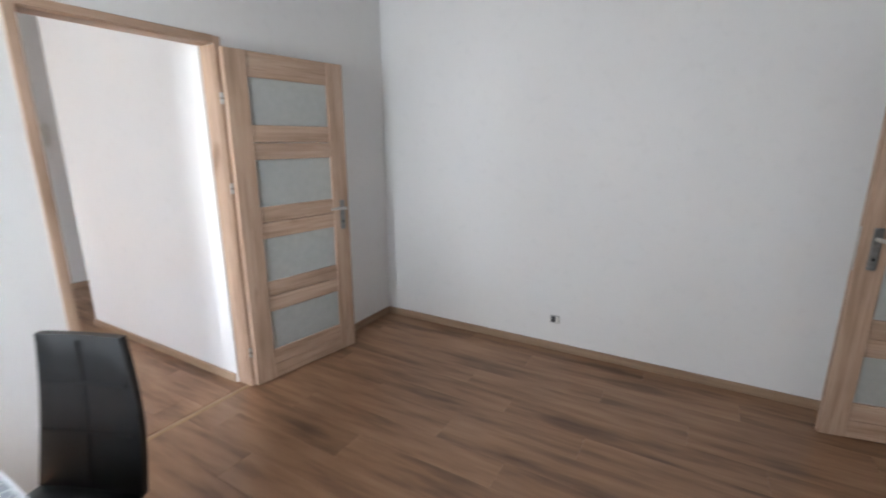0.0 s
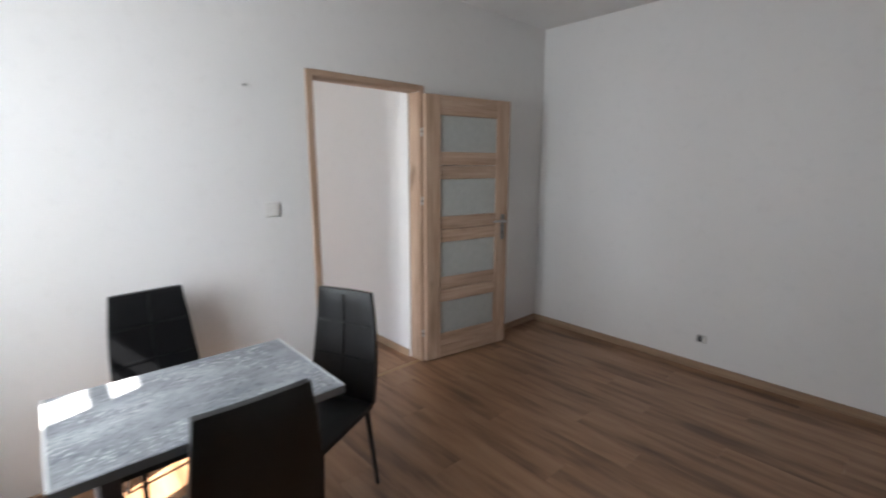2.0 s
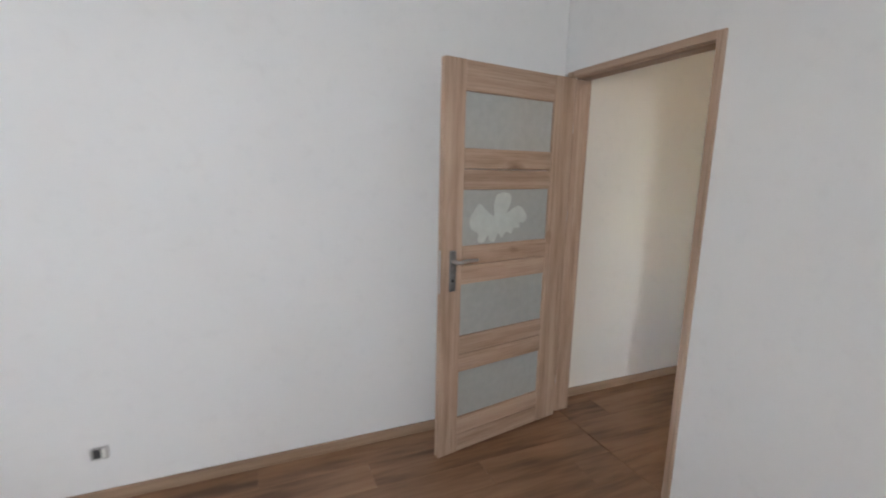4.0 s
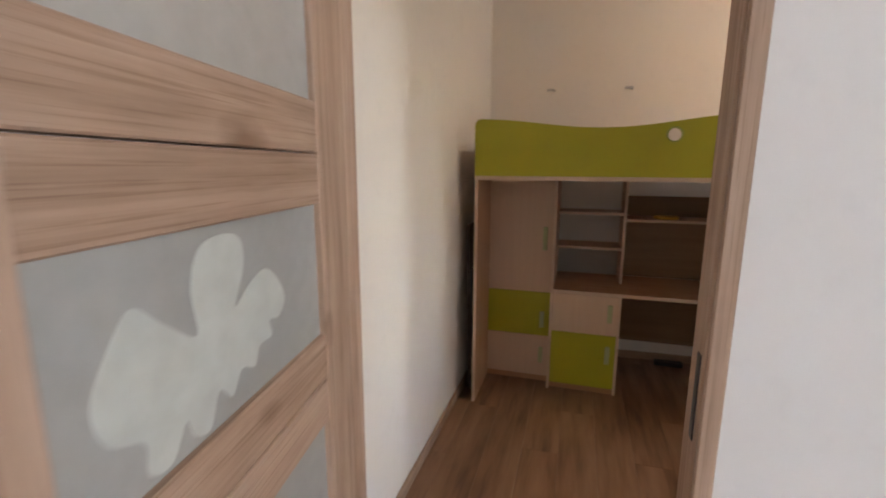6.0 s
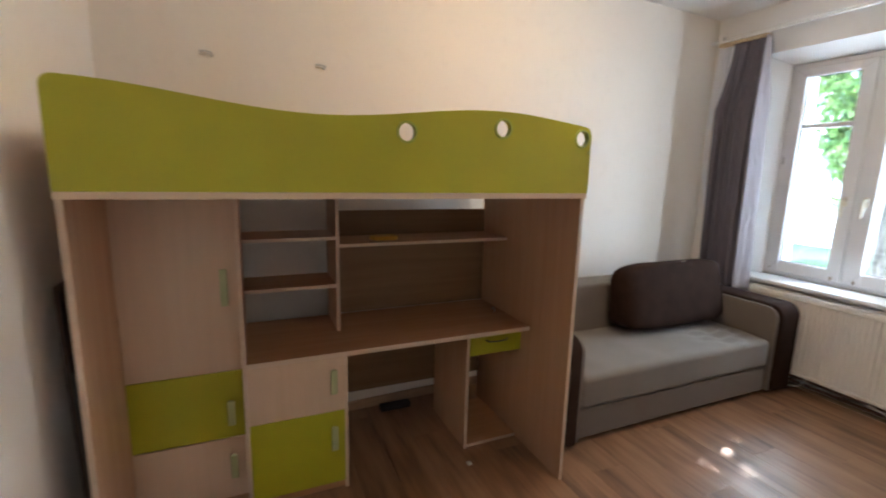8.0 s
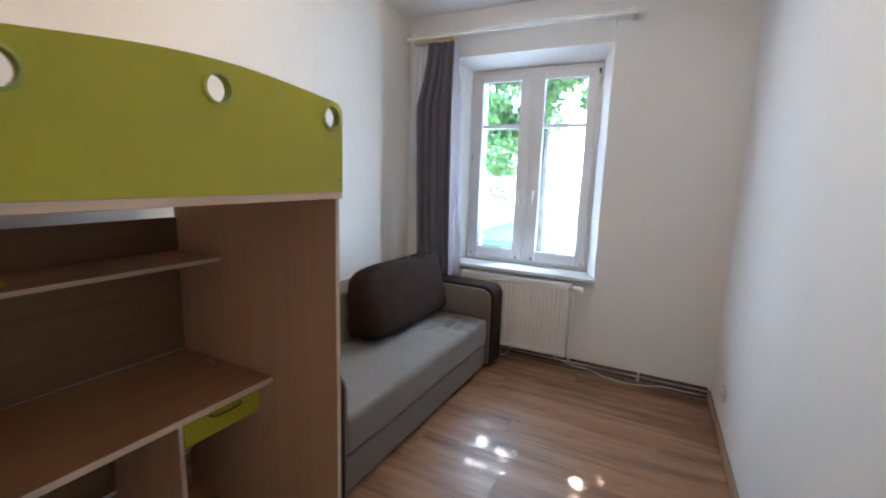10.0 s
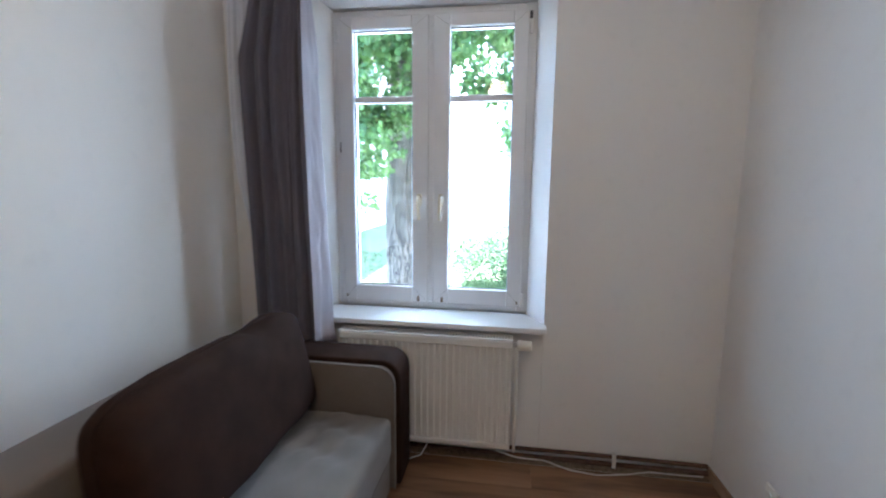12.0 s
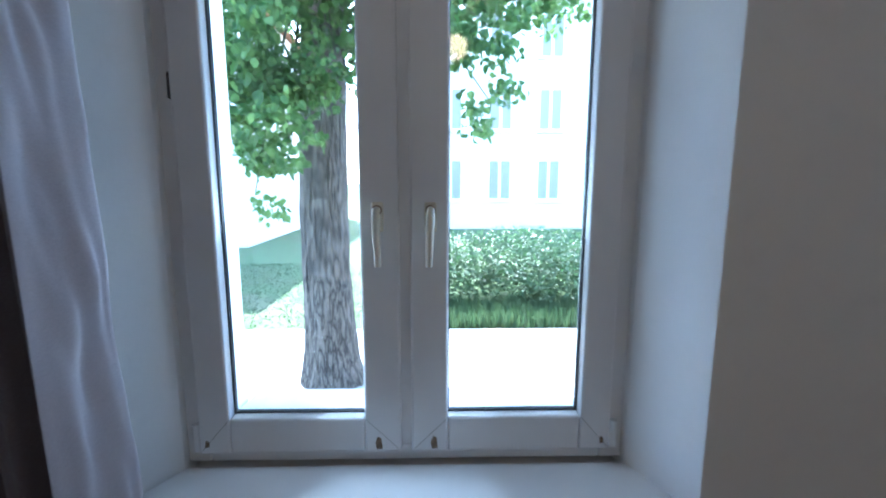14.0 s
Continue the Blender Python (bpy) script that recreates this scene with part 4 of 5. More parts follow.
def arm(y0, y1, inner):
    """Side with a rounded front corner; inner is the sign along y of the lighter lining."""
    def profile(x0, z1, r):
        pts = [(4.70, 0.03), (4.70, z1), (x0 + r, z1)]
        pts += [(x0 + r - r * math.sin(a), z1 - r + r * math.cos(a)) for a in [math.pi / 2 * k / 6 for k in range(1, 7)]]
        return pts + [(x0, 0.03)]
    prof = [(x - SO.x, z) for x, z in profile(3.855, 0.665, 0.09)]
    bm = prism(prof, y0 - SO.y, y1 - SO.y, 1, 0.012, 3)
    smooth(part("arm", bm, BROWNLEA, sofa, "dark brown fabric arm"), 40)
    prof = [(x - SO.x, z) for x, z in profile(3.875, 0.645, 0.085)]
    a, b = (y1 + 0.001, y1 + 0.028) if inner > 0 else (y0 - 0.028, y0 - 0.001)
    smooth(part("arm_lining", prism(prof, a - SO.y, b - SO.y, 1, 0.008, 2), TAUPE, sofa, "taupe fabric inner side"), 40)
    pts = [(x - SO.x, (b if inner > 0 else a) - SO.y, z) for x, z in profile(3.877, 0.643, 0.085)[1:]]
    part("piping", tube(pts, 0.004, 6), GREYFAB, sofa, "pale piping")


arm(-0.545, -0.345, 1)
arm(1.425, 1.575, -1)
for x in (3.92, 4.62):
    for y in (-0.45, 1.50):
        part("foot", tube([(x - SO.x, y - SO.y, 0.0), (x - SO.x, y - SO.y, 0.035)], 0.022, 12), BLACK, sofa)

bm = bmesh.new()
bmesh.ops.create_cube(bm, size=2.0)
bmesh.ops.subdivide_edges(bm, edges=bm.edges[:], cuts=15, use_grid_fill=True)
for v in bm.verts:
    c = v.co
    k = (abs(c.x) ** 5 + abs(c.y) ** 7 + abs(c.z) ** 7) ** (1 / 6.0)
    c = c / max(k, 1e-6)
    q = Vector((c.x * (0.115 - 0.03 * c.z), c.y * 0.515 * (1 - 0.02 * (1 - c.z * c.z)), c.z * 0.235 * (1 + 0.03 * math.sin(c.y * 5))))
    crease = -0.030 * math.exp(-((c.y + 0.28 + 0.1 * c.z) / 0.05) ** 2) * max(0.0, c.z) ** 2 - 0.012 * math.exp(-((c.y + 0.62 - 0.15 * c.z) / 0.06) ** 2) * max(0.0, c.z)
    v.co = q + q.normalized() * (0.010 * noise.noise(q * 6) + 0.004 * noise.noise(q * 17) + crease)
cush = part("sofa_cushion", bm, BROWNLEA)
cush.matrix_world = pose(4.385, 0.175, 0.675, 0, 7, 0)
rim = []
for k in range(49):
    a = 2 * math.pi * k / 48
    cy, cz = math.copysign(abs(math.cos(a)) ** 0.32, math.cos(a)), math.copysign(abs(math.sin(a)) ** 0.32, math.sin(a))
    rim.append((-0.002, 0.517 * cy, 0.238 * cz))
part("piping", tube(rim, 0.0045, 6), BROWNLEA, cush)
smooth(tagged(cush, "large dark brown fabric back cushion on the sofa", "cushion"), 80)


# ---- curtains ----
rod = thing("curtain_rod", (3.9, -0.575, 2.64), "double white curtain rod under the ceiling", "curtain rod")
for dy, dz in ((0.0, 0.0), (-0.045, 0.03)):
    part("rod", tube([(-0.88, dy, dz), (0.90, dy, dz)], 0.009, 10), PLASTIC, rod)
for x in (-0.84, 0.86):
    part("bracket", box(x - 0.012, x + 0.012, -0.143, 0.012, -0.015, 0.045, 0.004, 1), PLASTIC, rod)
    part("finial", tube([(x + (0.03 if x > 0 else -0.03), 0, 0), (x + (0.08 if x > 0 else -0.08), 0, 0)], 0.016, 12), PLASTIC, rod)


def curtain():
    """Gathered cloth; its window edge is turned back towards the pane and hangs in slanting creases."""
    bm = bmesh.new()
    nu, ns, nv = 96, 22, 70
    top, low = 2.60, 0.655
    rows = []
    for j in range(nv + 1):
        q = j / nv
        z = top + (low - top) * q
        left = 4.618 + 0.095 * min(1.0, max(0.0, (q - 0.02) / 0.24)) ** 1.5 - 0.02 * max(0.0, q - 0.3)
        right = 4.362 + 0.010 * math.sin(q * math.pi)
        row = []
        for i in range(nu + 1):
            p = i / nu
            amp = 0.024 * (0.5 + 0.5 * min(1.0, q * 3)) * (1 - 0.25 * q)
            w = p * 4.2 * 2 * math.pi + 0.55 * math.sin(q * 3.1 + 1.0) + 0.8 * math.sin(p * 5 + 2.0)
            y = -0.562 + amp * math.sin(w) + 0.35 * amp * math.sin(2.3 * w + 2 * q)
            y += 0.004 * noise.noise(Vector((p * 9, q * 5, 0.3))) + 0.020 * p ** 6
            if q < 0.3:
                y += 0.020 * math.exp(-((p - 0.18 - 0.5 * q) / 0.07) ** 2) * (1 - q / 0.3)
            row.append((left + (right - left) * p + 0.006 * math.sin(w * 0.5 + q * 5), y, z))
        x0, y0, _ = row[-1]
        wide = 0.010 + 0.022 * min(1.0, q / 0.3) + 0.032 * max(0.0, q - 0.5) / 0.5
        for k in range(1, ns + 1):
            p = k / ns
            slant = noise.noise(Vector((p * 2.2 - q * 5.0, q * 7.0 + p * 1.5, 4.0))) + 0.6 * noise.noise(Vector((p * 5 - q * 9.0, q * 15, 9.0)))
            row.append((x0 - wide * p + 0.016 * slant * math.sin(p * 2.8), y0 - (0.03 + 0.09 * min(1.0, q / 0.25)) * p + 0.010 * slant * math.sin(p * 2.6), z - 0.012 * p * (1 if j == nv else 0)))
        rows.append([bm.verts.new(c) for c in row])
    for a, b in zip(rows, rows[1:]):
        for i in range(len(a) - 1):
            # turned-back strip takes the paler cloth, painted as lit by the window
            bm.faces.new((a[i], a[i + 1], b[i + 1], b[i])).material_index = 1 if i >= nu else 0
    ob = smooth(part("curtain", bm, CURTAINFAB), 80)
    ob.data.materials.append(CURTAINLIT)
    return ob


grey = curtain()
mod = grey.modifiers.new("thickness", "SOLIDIFY")
mod.thickness = 0.002
tagged(grey, "long grey-violet curtain gathered at the window side", "curtain")


def sheer():
    """White net gathered beside the grey curtain; its free edge swings in behind the curtain towards the foot."""
    bm = bmesh.new()
    nu, nv = 60, 50
    rows = []
    for j in range(nv + 1):
        q = j / nv
        left = 4.770 + 0.030 * math.sin(min(1.0, q / 0.7) * math.pi) - 0.17 * max(0.0, (q - 0.5) / 0.5) ** 1.8
        row = []
        for i in range(nu + 1):
            p = i / nu
            row.append(bm.verts.new((left + (4.58 - left) * p, -0.586 - 0.062 * p - 0.045 * max(0.0, q - 0.55) / 0.45 + 0.009 * math.sin(p * 24 + 0.6 * math.sin(q * 3)) + 0.005 * math.sin(p * 57 + q * 2), 2.625 - 1.925 * q)))
        rows.append(row)
    for a, b in zip(rows, rows[1:]):
        for i in range(nu):
            bm.faces.new((a[i], a[i + 1], b[i + 1], b[i]))
    return smooth(part("sheer_curtain", bm, SHEER), 80)


tagged(sheer(), "white sheer curtain drawn into the corner", "curtain")
tagged(part("curtain_header", box(4.37, 4.76, -0.60, -0.535, 2.590, 2.618, 0.012, 3), CORD), "beige gathered curtain heading on the rod", "curtain heading")

# ---- ceiling lamp ----
def glow_mat():
    m, t, p = shader("lit_opal_globe")
    p.inputs["Base Color"].default_value = (0.9, 0.86, 0.78, 1)
    p.inputs["Emission Color"].default_value = (1.0, 0.69, 0.40, 1)
    p.inputs["Emission Strength"].default_value = LAMP_POWER
    return m


lamp = thing("pendant_lamp", (3.57, 1.60, Z_BED), "lit opal glass globe hanging from the ceiling", "lamp")
part("canopy", tube([(0, 0, 0), (0, 0, -0.02), (0, 0, -0.045)], [0.05, 0.048, 0.012], 20), PLASTIC, lamp)
part("cord", tube([(0, 0, -0.04), (0, 0, -0.24)], 0.004, 8), PLASTIC, lamp)
part("socket", tube([(0, 0, -0.22), (0, 0, -0.275)], 0.024, 16), PLASTIC, lamp)
bm = bmesh.new()
bmesh.ops.create_uvsphere(bm, u_segments=24, v_segments=14, radius=0.095)
bmesh.ops.translate(bm, verts=bm.verts, vec=(0, 0, -0.36))
smooth(part("globe", bm, glow_mat(), lamp, "glowing opal glass globe"), 80)

# ---- radiator and pipes ----
rad = thing("radiator", (3.798, -0.643, 0.112), "white ribbed steel panel radiator under the window sill", "radiator")
bm = bmesh.new()
pts = []
n = 27
for k in range(n):
    x = -0.445 + 0.89 * k / (n - 1)
    h = 0.033
    pts += [(x - 0.012, 0.046), (x - 0.007, 0.033), (x + 0.007, 0.033), (x + 0.012, 0.046)]
outline = [(-0.46, 0.046)] + pts + [(0.46, 0.046), (0.46, 0.027), (-0.46, 0.027)]
add_prism(bm, outline, 0.03, 0.525)
add_box(bm, -0.46, 0.46, 0.031, 0.047, 0.525, 0.562, 0.004)
add_box(bm, -0.46, 0.46, 0.031, 0.047, 0.0, 0.03, 0.004)
part("front_panel", bm, ENAMEL, rad)
part("rear_panel", box(-0.46, 0.46, -0.045, -0.032, 0.0, 0.562, 0.004), ENAMEL, rad)
for sx in (-1, 1):
    part("side_cover", box(sx * 0.459 - 0.003, sx * 0.459 + 0.003, -0.045, 0.045, 0.0, 0.57, 0.002), ENAMEL, rad)
bm = bmesh.new()
for k in range(60):
    x = -0.450 + 0.90 * k / 59
    add_box(bm, x - 0.0035, x + 0.0035, -0.030, 0.030, 0.560, 0.566)
add_box(bm, -0.457, 0.457, 0.030, 0.046, 0.562, 0.568)
add_box(bm, -0.457, 0.457, -0.044, -0.030, 0.562, 0.568)
part("top_grille", bm, ENAMEL, rad, "slotted white top grille")
part("fins", box(-0.44, 0.44, -0.028, 0.028, 0.03, 0.53), DARKSTEEL, rad)
v = part("valve", tube([(-0.46, 0.0, 0.53), (-0.485, 0.0, 0.53)], 0.012, 10), STEEL, rad)
part("thermostat_head", tube([(-0.485, 0.0, 0.53), (-0.49, 0.0, 0.53), (-0.555, 0.0, 0.53), (-0.560, 0.0, 0.53)], [0.018, 0.026, 0.024, 0.016], 14), PLASTIC, v, "white thermostat head")
part("riser_pipe", tube([(-0.485, 0.0, 0.53), (-0.485, 0.0, 0.02), (-0.485, -0.03, -0.05)], 0.009, 10), ENAMEL, rad)
for x in (-0.3, 0.3):
    part("wall_bracket", box(x - 0.015, x + 0.015, -0.073, -0.044, 0.05, 0.50), STEEL, rad)
rad.scale = (1, 1, 1.055)
pp = thing("heating_pipes", (3.3, -0.692, 0.05), "rusty heating pipes running along the wall foot", "pipe")
part("pipe", tube([(1.5, 0, 0.02), (0.3, 0.0, 0.018), (-0.55, 0.0, 0.022), (-0.97, 0.0, 0.02)], 0.011, 8), RUST, pp)
part("pipe", tube([(1.5, 0.005, -0.015), (-0.4, 0.004, -0.018), (-0.97, 0.004, -0.016)], 0.012, 8), RUST, pp)
part("clamp", box(-0.52, -0.50, -0.02, 0.016, -0.035, 0.04, 0.002), ENAMEL, pp)
tagged(part("white_cable", tube([(3.42, -0.61, 0.10), (3.30, -0.62, 0.06), (3.15, -0.64, 0.045), (3.02, -0.63, 0.012), (2.88, -0.62, 0.006), (2.74, -0.64, 0.012), (2.62, -0.655, 0.03), (2.48, -0.67, 0.02), (2.36, -0.66, 0.03)], 0.0035, 6), PLASTIC), "loose white cable lying along the wall foot", "cable")
tagged(part("white_cable", tube([(3.98, -0.57, 0.135), (3.94, -0.55, 0.05), (3.88, -0.55, 0.03), (3.80, -0.56, 0.06), (3.76, -0.58, 0.135)], 0.004, 6), PLASTIC), "white cable loop hanging below the radiator", "cable")
structure("floor_gap", box(2.32, 4.86, -0.716, -0.662, 0.001, 0.006), GRIME, "dirty gap between laminate and outer wall")

# ---- outdoors ----
GZ = -0.76
structure("ground", box(-400, 400, -400, 300, GZ - 0.2, GZ), GROUND, "worn grass lawn under trees")
structure("pavement", prism([(-30, Y_OUT), (40, Y_OUT), (40, -6.3), (-30, -6.3)], GZ + 0.001, GZ + 0.05), PAVING, "pale concrete pavement along the house")


def leaf_cloud(name, centres, count, size, material, seed, droop=0.5, parent=None, label=""):
    """Many small pointed leaves scattered in the given ellipsoids (centre, radii)."""
    rr = random.Random(seed)
    verts, faces = [], []
    weights = [c[1][0] * c[1][1] * c[1][2] for c in centres]
    for _ in range(count):
        c, rad_ = rr.choices(centres, weights)[0]
        while True:
            p = Vector((rr.uniform(-1, 1), rr.uniform(-1, 1), rr.uniform(-1, 1)))
            if 0.25 < p.length < 1:
                break
        p = Vector(c) + Vector((p.x * rad_[0], p.y * rad_[1], p.z * rad_[2]))
        s = size * rr.uniform(0.6, 1.25)
        rot = Euler((rr.uniform(-0.9, 0.9) - droop, rr.uniform(-0.9, 0.9), rr.uniform(0, 6.28))).to_matrix()
        k = len(verts)
        for q in ((0, 0, 0), (0.42, 0.25, 0.05), (0.36, 0.65, 0.0), (0, 1.05, -0.12), (-0.36, 0.65, 0.0), (-0.42, 0.25, 0.05)):
            verts.append(p + rot @ (Vector(q) * s))
        faces += [(k, k + 1, k + 2, k + 3), (k, k + 3, k + 4, k + 5)]
    me = bpy.data.meshes.new(name)
    me.from_pydata(verts, [], faces)
    me.materials.append(material)
    ob = new(name, me)
    if parent is not None:
        ob.parent = parent
    return ob


def trunk(parent, x, y, r0, h, seed):
    rr = random.Random(seed)
    bm = bmesh.new()
    sides, rows = 110, 190
    prev = None
    for j in range(rows + 1):
        q = j / rows
        z = GZ - 0.05 + h * q
        r = r0 * (1 - 0.30 * q) * (1 + 0.45 * math.exp(-q * 22))
        ring = []
        for k in range(sides):
            a = 2 * math.pi * k / sides
            wob = 0.5 * noise.noise(Vector((math.cos(a) * 2.5, math.sin(a) * 2.5, z * 2.2 + seed)))
            ridge = abs(noise.noise(Vector((math.cos(a) * 6.5 + wob, math.sin(a) * 6.5 + wob, z * 1.5)))) ** 0.7
            fine = noise.noise(Vector((math.cos(a) * 19, math.sin(a) * 19, z * 7.0)))
            f = 0.955 + 0.13 * ridge + 0.012 * fine + 0.05 * noise.noise(Vector((math.cos(a) * 2, math.sin(a) * 2, z * 0.7 + seed)))
            ring.append(bm.verts.new((x + 0.05 * math.sin(q * 5) + r * f * math.cos(a), y + r * f * math.sin(a), z)))
        if prev:
            for k in range(sides):
                bm.faces.new((prev[k], prev[(k + 1) % sides], ring[(k + 1) % sides], ring[k]))
        prev = ring
    bm.faces.new(prev)
    return smooth(part("trunk", bm, BARK, parent, "thick trunk with deeply furrowed bark"), 60)


TX, TY = 4.84, -4.60
tree = tagged(new("linden_tree"), "large linden tree with furrowed trunk and drooping green leaves", "tree")
trunk(tree, TX, TY, 0.27, 5.6, 3)
for k, (dx, dy, dz, z) in enumerate(((-1.6, 0.7, 1.0, 2.6), (1.3, 0.9, 0.9, 2.9), (-0.9, -1.3, 1.6, 3.2), (1.2, -1.1, 1.7, 3.4), (0.2, 1.4, 0.6, 3.0), (-2.0, 0.1, 2.0, 3.8))):
    p0 = Vector((TX, TY, z))
    part("limb", tube([p0, p0 + Vector((dx, dy, dz)) * 0.45 + Vector((0, 0, 0.12)), p0 + Vector((dx, dy, dz))], [0.085, 0.06, 0.025], 9), BARK, tree)
CROWN = [((TX + 0.5, TY + 1.0, 2.9), (0.9, 0.7, 0.75)), ((TX + 0.3, TY + 0.9, 2.2), (0.45, 0.35, 0.45)), ((TX - 1.3, TY + 1.1, 3.4), (1.2, 0.8, 0.7)), ((TX - 0.9, TY + 1.0, 2.75), (0.45, 0.45, 0.35)),
         ((TX, TY, 5.6), (3.4, 2.8, 1.7)), ((TX + 1.0, TY - 0.2, 5.0), (1.6, 1.5, 0.9)), ((TX + 1.6, TY + 0.3, 4.0), (1.6, 1.5, 1.0)), ((TX - 1.9, TY - 0.2, 4.3), (1.6, 1.6, 1.0)), ((TX, TY - 1.5, 4.2), (1.8, 1.2, 1.0))]


def clumps(centres, count, radius, seed):
    """Small uneven sprays of leaves inside larger ellipsoids."""
    rr = random.Random(seed)
    out = []
    weights = [c[1][0] * c[1][1] * c[1][2] for c in centres]
    for _ in range(count):
        c, size = rr.choices(centres, weights)[0]
        a, e, k = rr.uniform(0, 6.283), rr.uniform(-1.5, 1.5), rr.uniform(0.3, 1.0) ** 0.5
        p = (c[0] + size[0] * k * math.cos(a) * math.cos(e), c[1] + size[1] * k * math.sin(a) * math.cos(e), c[2] + size[2] * k * math.sin(e))
        r = radius * rr.uniform(0.6, 1.3)
        out.append((p, (r, r, r * rr.uniform(0.6, 1.4))))
    return out


leaf_cloud("crown", clumps(CROWN, 420, 0.36, 10), 54000, 0.090, LEAF, 11, 0.8, tree)
NEAR = [((4.87, -3.40, 2.75), (0.75, 0.5, 0.75)), ((4.97, -3.40, 2.00), (0.42, 0.38, 0.50)), ((4.42, -3.38, 2.05), (0.22, 0.25, 0.36)), ((5.12, -3.40, 1.52), (0.20, 0.22, 0.26)),
        ((3.62, -3.40, 2.95), (0.60, 0.5, 0.55)), ((3.30, -3.40, 2.30), (0.26, 0.28, 0.46))]
leaf_cloud("low_branches", clumps(NEAR, 210, 0.13, 13), 7400, 0.061, LEAF, 12, 0.9, tree)
rnd = random.Random(77)
for k in range(9):
    c, size = NEAR[k % len(NEAR)]
    p1 = Vector((c[0] + rnd.uniform(-0.5, 0.5) * size[0], c[1], c[2] - 0.5 * size[2]))
    p0 = Vector((TX + rnd.uniform(-0.1, 0.1), TY + 0.15, 3.1 + 0.1 * k))
    part("twig", tube([p0, p0.lerp(p1, 0.5) + Vector((0, 0, 0.35)), p0.lerp(p1, 0.85) + Vector((0, 0, 0.15)), p1], [0.02, 0.012, 0.007, 0.004], 6), BARK, tree)

HEDGE = [((1.8, -8.6, -0.02), (3.0, 1.2, 0.62)), ((3.6, -7.9, -0.20), (1.1, 0.7, 0.58)), ((-1.5, -8.4, -0.05), (2.0, 1.3, 0.62)), ((1.7, -7.7, -0.25), (1.2, 0.7, 0.5))]
hedge = leaf_cloud("hedge", HEDGE + clumps(HEDGE, 40, 0.22, 20), 30000, 0.055, SHRUB, 21, 0.0)
tagged(hedge, "dense green shrub hedge beyond the pavement", "hedge", "", "stuff")


def grass(name, x0, x1, y0, y1, count, seed, low=0.10, high=0.32):
    rr = random.Random(seed)
    verts, faces = [], []
    for _ in range(count):
        x, y = rr.uniform(x0, x1), rr.uniform(y0, y1)
        h, a = rr.uniform(low, high), rr.uniform(0, 6.28)
        dx, dy = 0.012 * math.cos(a), 0.012 * math.sin(a)
        lx, ly = rr.uniform(-0.08, 0.08), rr.uniform(-0.08, 0.08)
        k = len(verts)
        verts += [(x - dx, y - dy, GZ), (x + dx, y + dy, GZ), (x + lx, y + ly, GZ + h)]
        faces.append((k, k + 1, k + 2))
    me = bpy.data.meshes.new(name)
    me.from_pydata(verts, [], faces)
    me.materials.append(BLADE)
    return tagged(new(name, me), "tufts of long green grass by the pavement", "grass", "", "stuff")


grass("long_grass", -2.0, 4.3, -7.6, -6.33, 12500, 31)
grass("lawn_grass", 4.3, 9.5, -12.0, -6.38, 9000, 32, 0.012, 0.045)


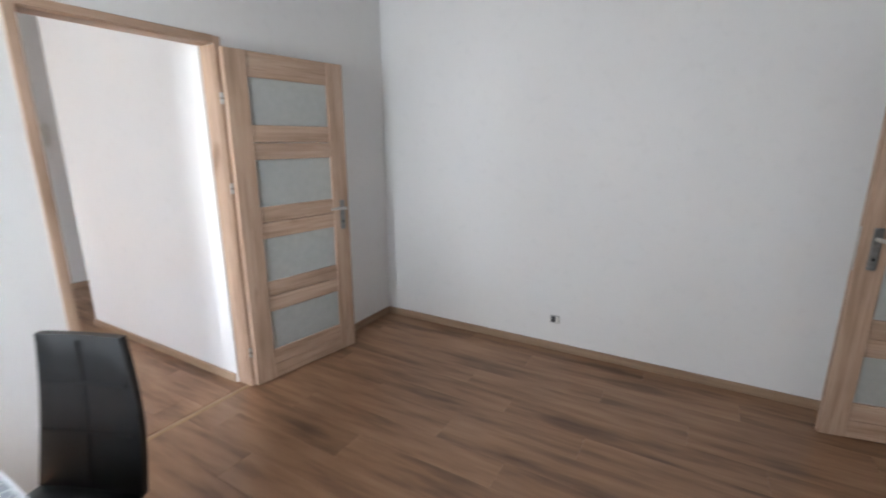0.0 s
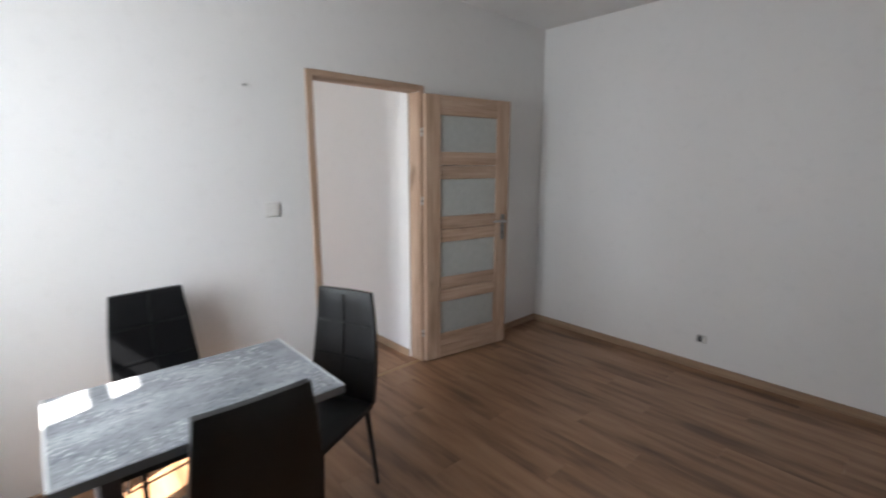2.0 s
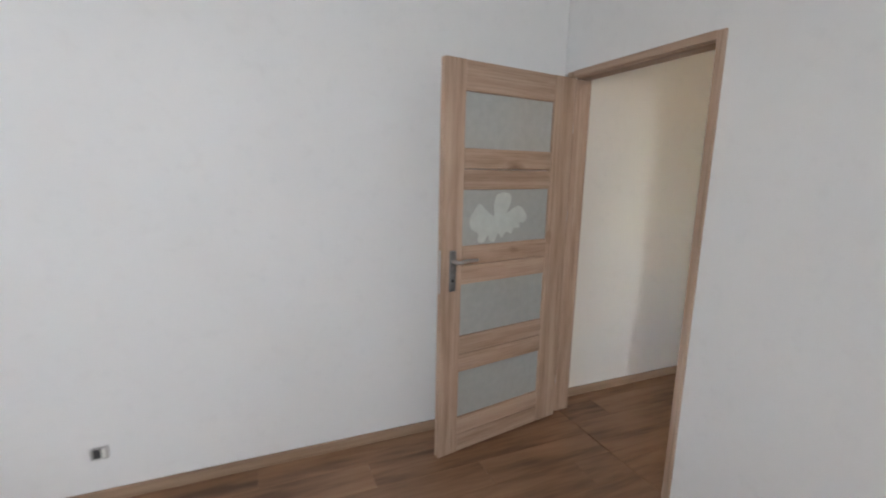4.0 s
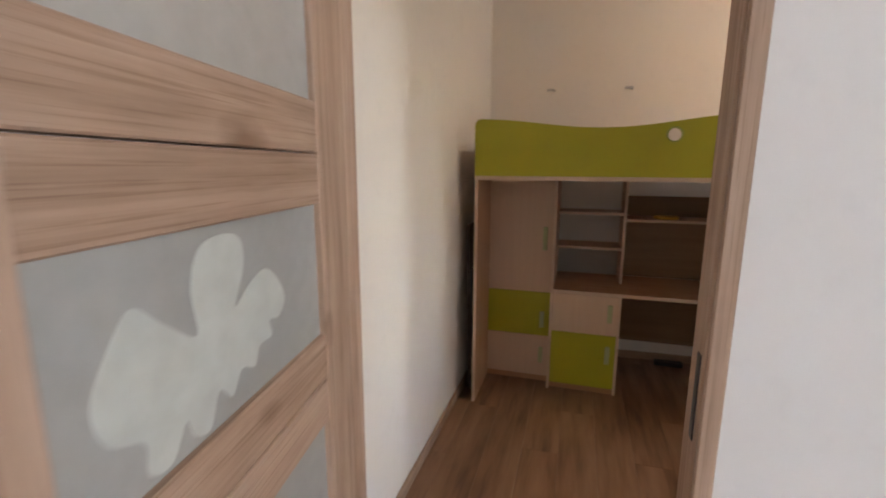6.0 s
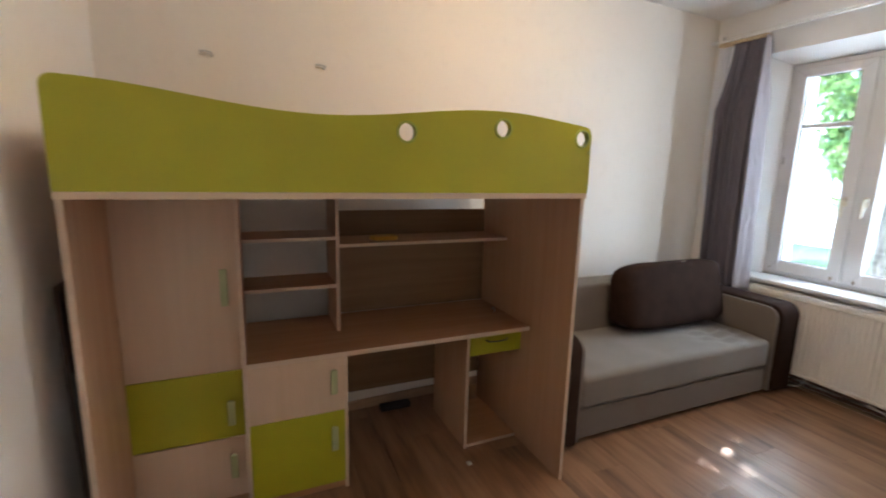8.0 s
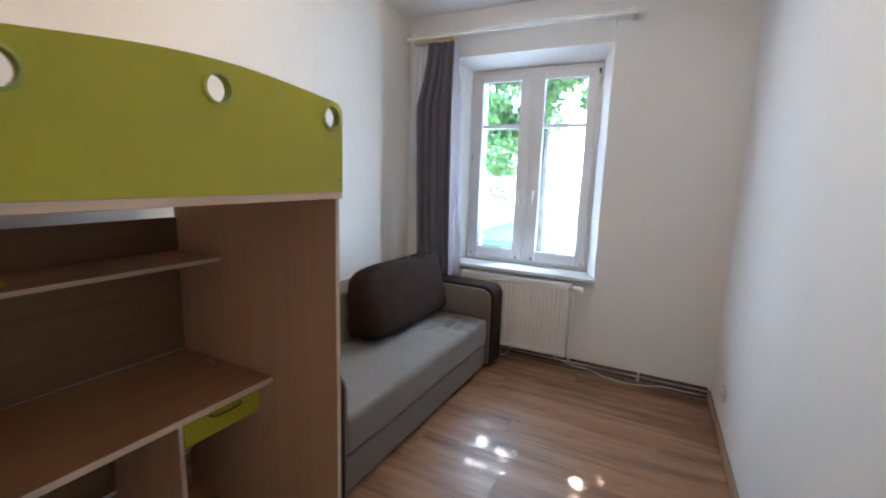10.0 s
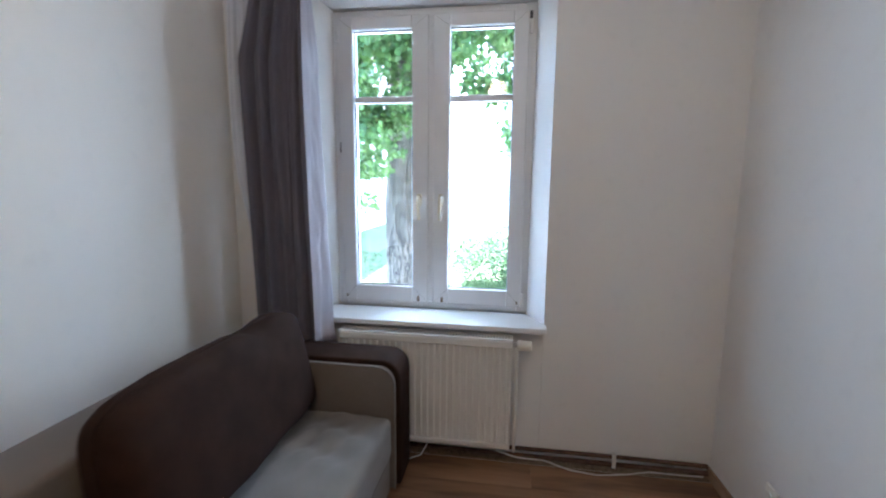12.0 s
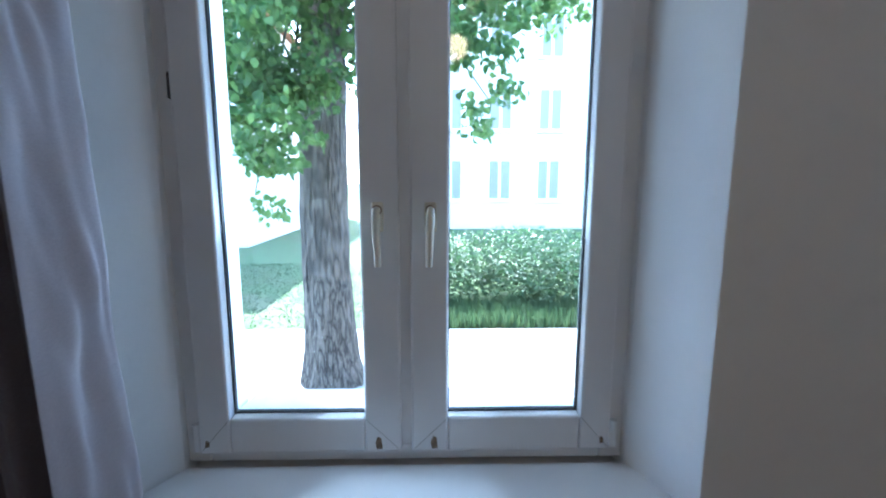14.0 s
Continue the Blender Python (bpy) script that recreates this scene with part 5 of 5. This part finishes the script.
def far_house(name, x0, x1, y0, y1, h, rows, cols, door=False, label=""):
    """Rendered block with a hipped roof and one mesh for each window on its north face."""
    b = tagged(new(name), label, "house")
    part("wall", box(x0, x1, y0, y1, GZ, h), FACADE, b)
    bm = bmesh.new()
    o = 0.4
    base = [bm.verts.new(p) for p in ((x0 - o, y0 - o, h), (x1 + o, y0 - o, h), (x1 + o, y1 + o, h), (x0 - o, y1 + o, h))]
    ym = (y0 + y1) / 2
    d = abs(y1 - y0) / 2
    r1, r2 = bm.verts.new((x0 + d, ym, h + d * 0.7)), bm.verts.new((x1 - d, ym, h + d * 0.7))
    bm.faces.new(base)
    bm.faces.new((base[0], base[1], r2, r1))
    bm.faces.new((base[2], base[3], r1, r2))
    bm.faces.new((base[1], base[2], r2))
    bm.faces.new((base[3], base[0], r1))
    part("roof", bm, plain("red_roof_tile", (0.30, 0.12, 0.07), 0.8, 0, 0.3, 8.0), b)
    for j in range(rows):
        for i in range(cols):
            cx = x0 + (i + 0.5) * (x1 - x0) / cols
            cz = 1.55 + 3.2 * j
            w = part("window", box(cx - 0.55, cx + 0.55, y1 - 0.05, y1 + 0.03, cz - 0.95, cz + 0.95, 0.01), PVC, b)
            for sx in (-1, 1):
                part("pane", box(cx + sx * 0.27 - 0.20, cx + sx * 0.27 + 0.20, y1 + 0.02, y1 + 0.036, cz - 0.86, cz + 0.86), FARPANE, w)
            part("sill", box(cx - 0.65, cx + 0.65, y1, y1 + 0.12, cz - 1.03, cz - 0.97), PVC, w)
    return b


FARPANE = plain("far_window_glass", (0.24, 0.225, 0.235), 0.4)
far_house("apartment_house", -14.35, 4.05, -32.0, -21.0, 10.5, 3, 8, False, "pale rendered apartment house with white windows")
far_house("neighbour_house", 10.0, 21.0, -30.0, -15.0, 7.5, 2, 4, False, "pale rendered neighbouring house behind the lawn")


# ---- floor of laminate planks ----
def plank_floor(name, x0, x1, y0, y1, seed, edges=None):
    """Boards along x in staggered rows; edges gives the x range of a row."""
    rr = random.Random(seed)
    base = structure(name, box(x0, x1, y0, y1, -0.12, -0.009), BOARD, "brown oak laminate plank floor")
    w, length = 0.193, 1.285
    cache = {}
    rows = math.ceil((y1 - y0) / w)
    for r in range(rows):
        ya, yb = y0 + r * w, min(y1, y0 + (r + 1) * w)
        xa, xb = edges((ya + yb) / 2) if edges else (x0, x1)
        x = xa - length * ((r * 0.37 + rr.uniform(0, 0.12)) % 1.0)
        while x < xb - 0.01:
            a, b = max(x, xa), min(x + length, xb)
            x += length
            if b - a < 0.03:
                continue
            key = (round(b - a, 3), round(yb - ya, 3))
            if key not in cache:
                me = bpy.data.meshes.new("plank")
                bm = box(0, key[0] - 0.0005, 0, key[1] - 0.0005, -0.008, 0.0)
                top = [e for e in bm.edges if all(v.co.z > -0.001 for v in e.verts)]
                bmesh.ops.bevel(bm, geom=top, offset=0.0007, segments=1, affect="EDGES")
                bm.to_mesh(me)
                bm.free()
                me.materials.append(FLOOR)
                cache[key] = me
            ob = new("plank", cache[key])
            ob.location = (a, ya, 0)
            ob.parent = base
    return base


plank_floor("floor", X_WEST - 0.05, X_EAST + 0.04, Y_SOUTH, Y_NORTH, 1)
plank_floor("floor_bedroom", X_EAST + 0.045, 4.92, -0.662, Y_BED_N, 2)
plank_floor("floor_hall", -5.3, X_WEST - 0.055, 0.9, 3.95, 3)
structure("floor_hall_south", box(-5.3, X_WEST - 0.055, Y_SOUTH, 0.9, -0.12, 0.0), FLOOR, "unseen brown laminate floor reaching to the added hall window")
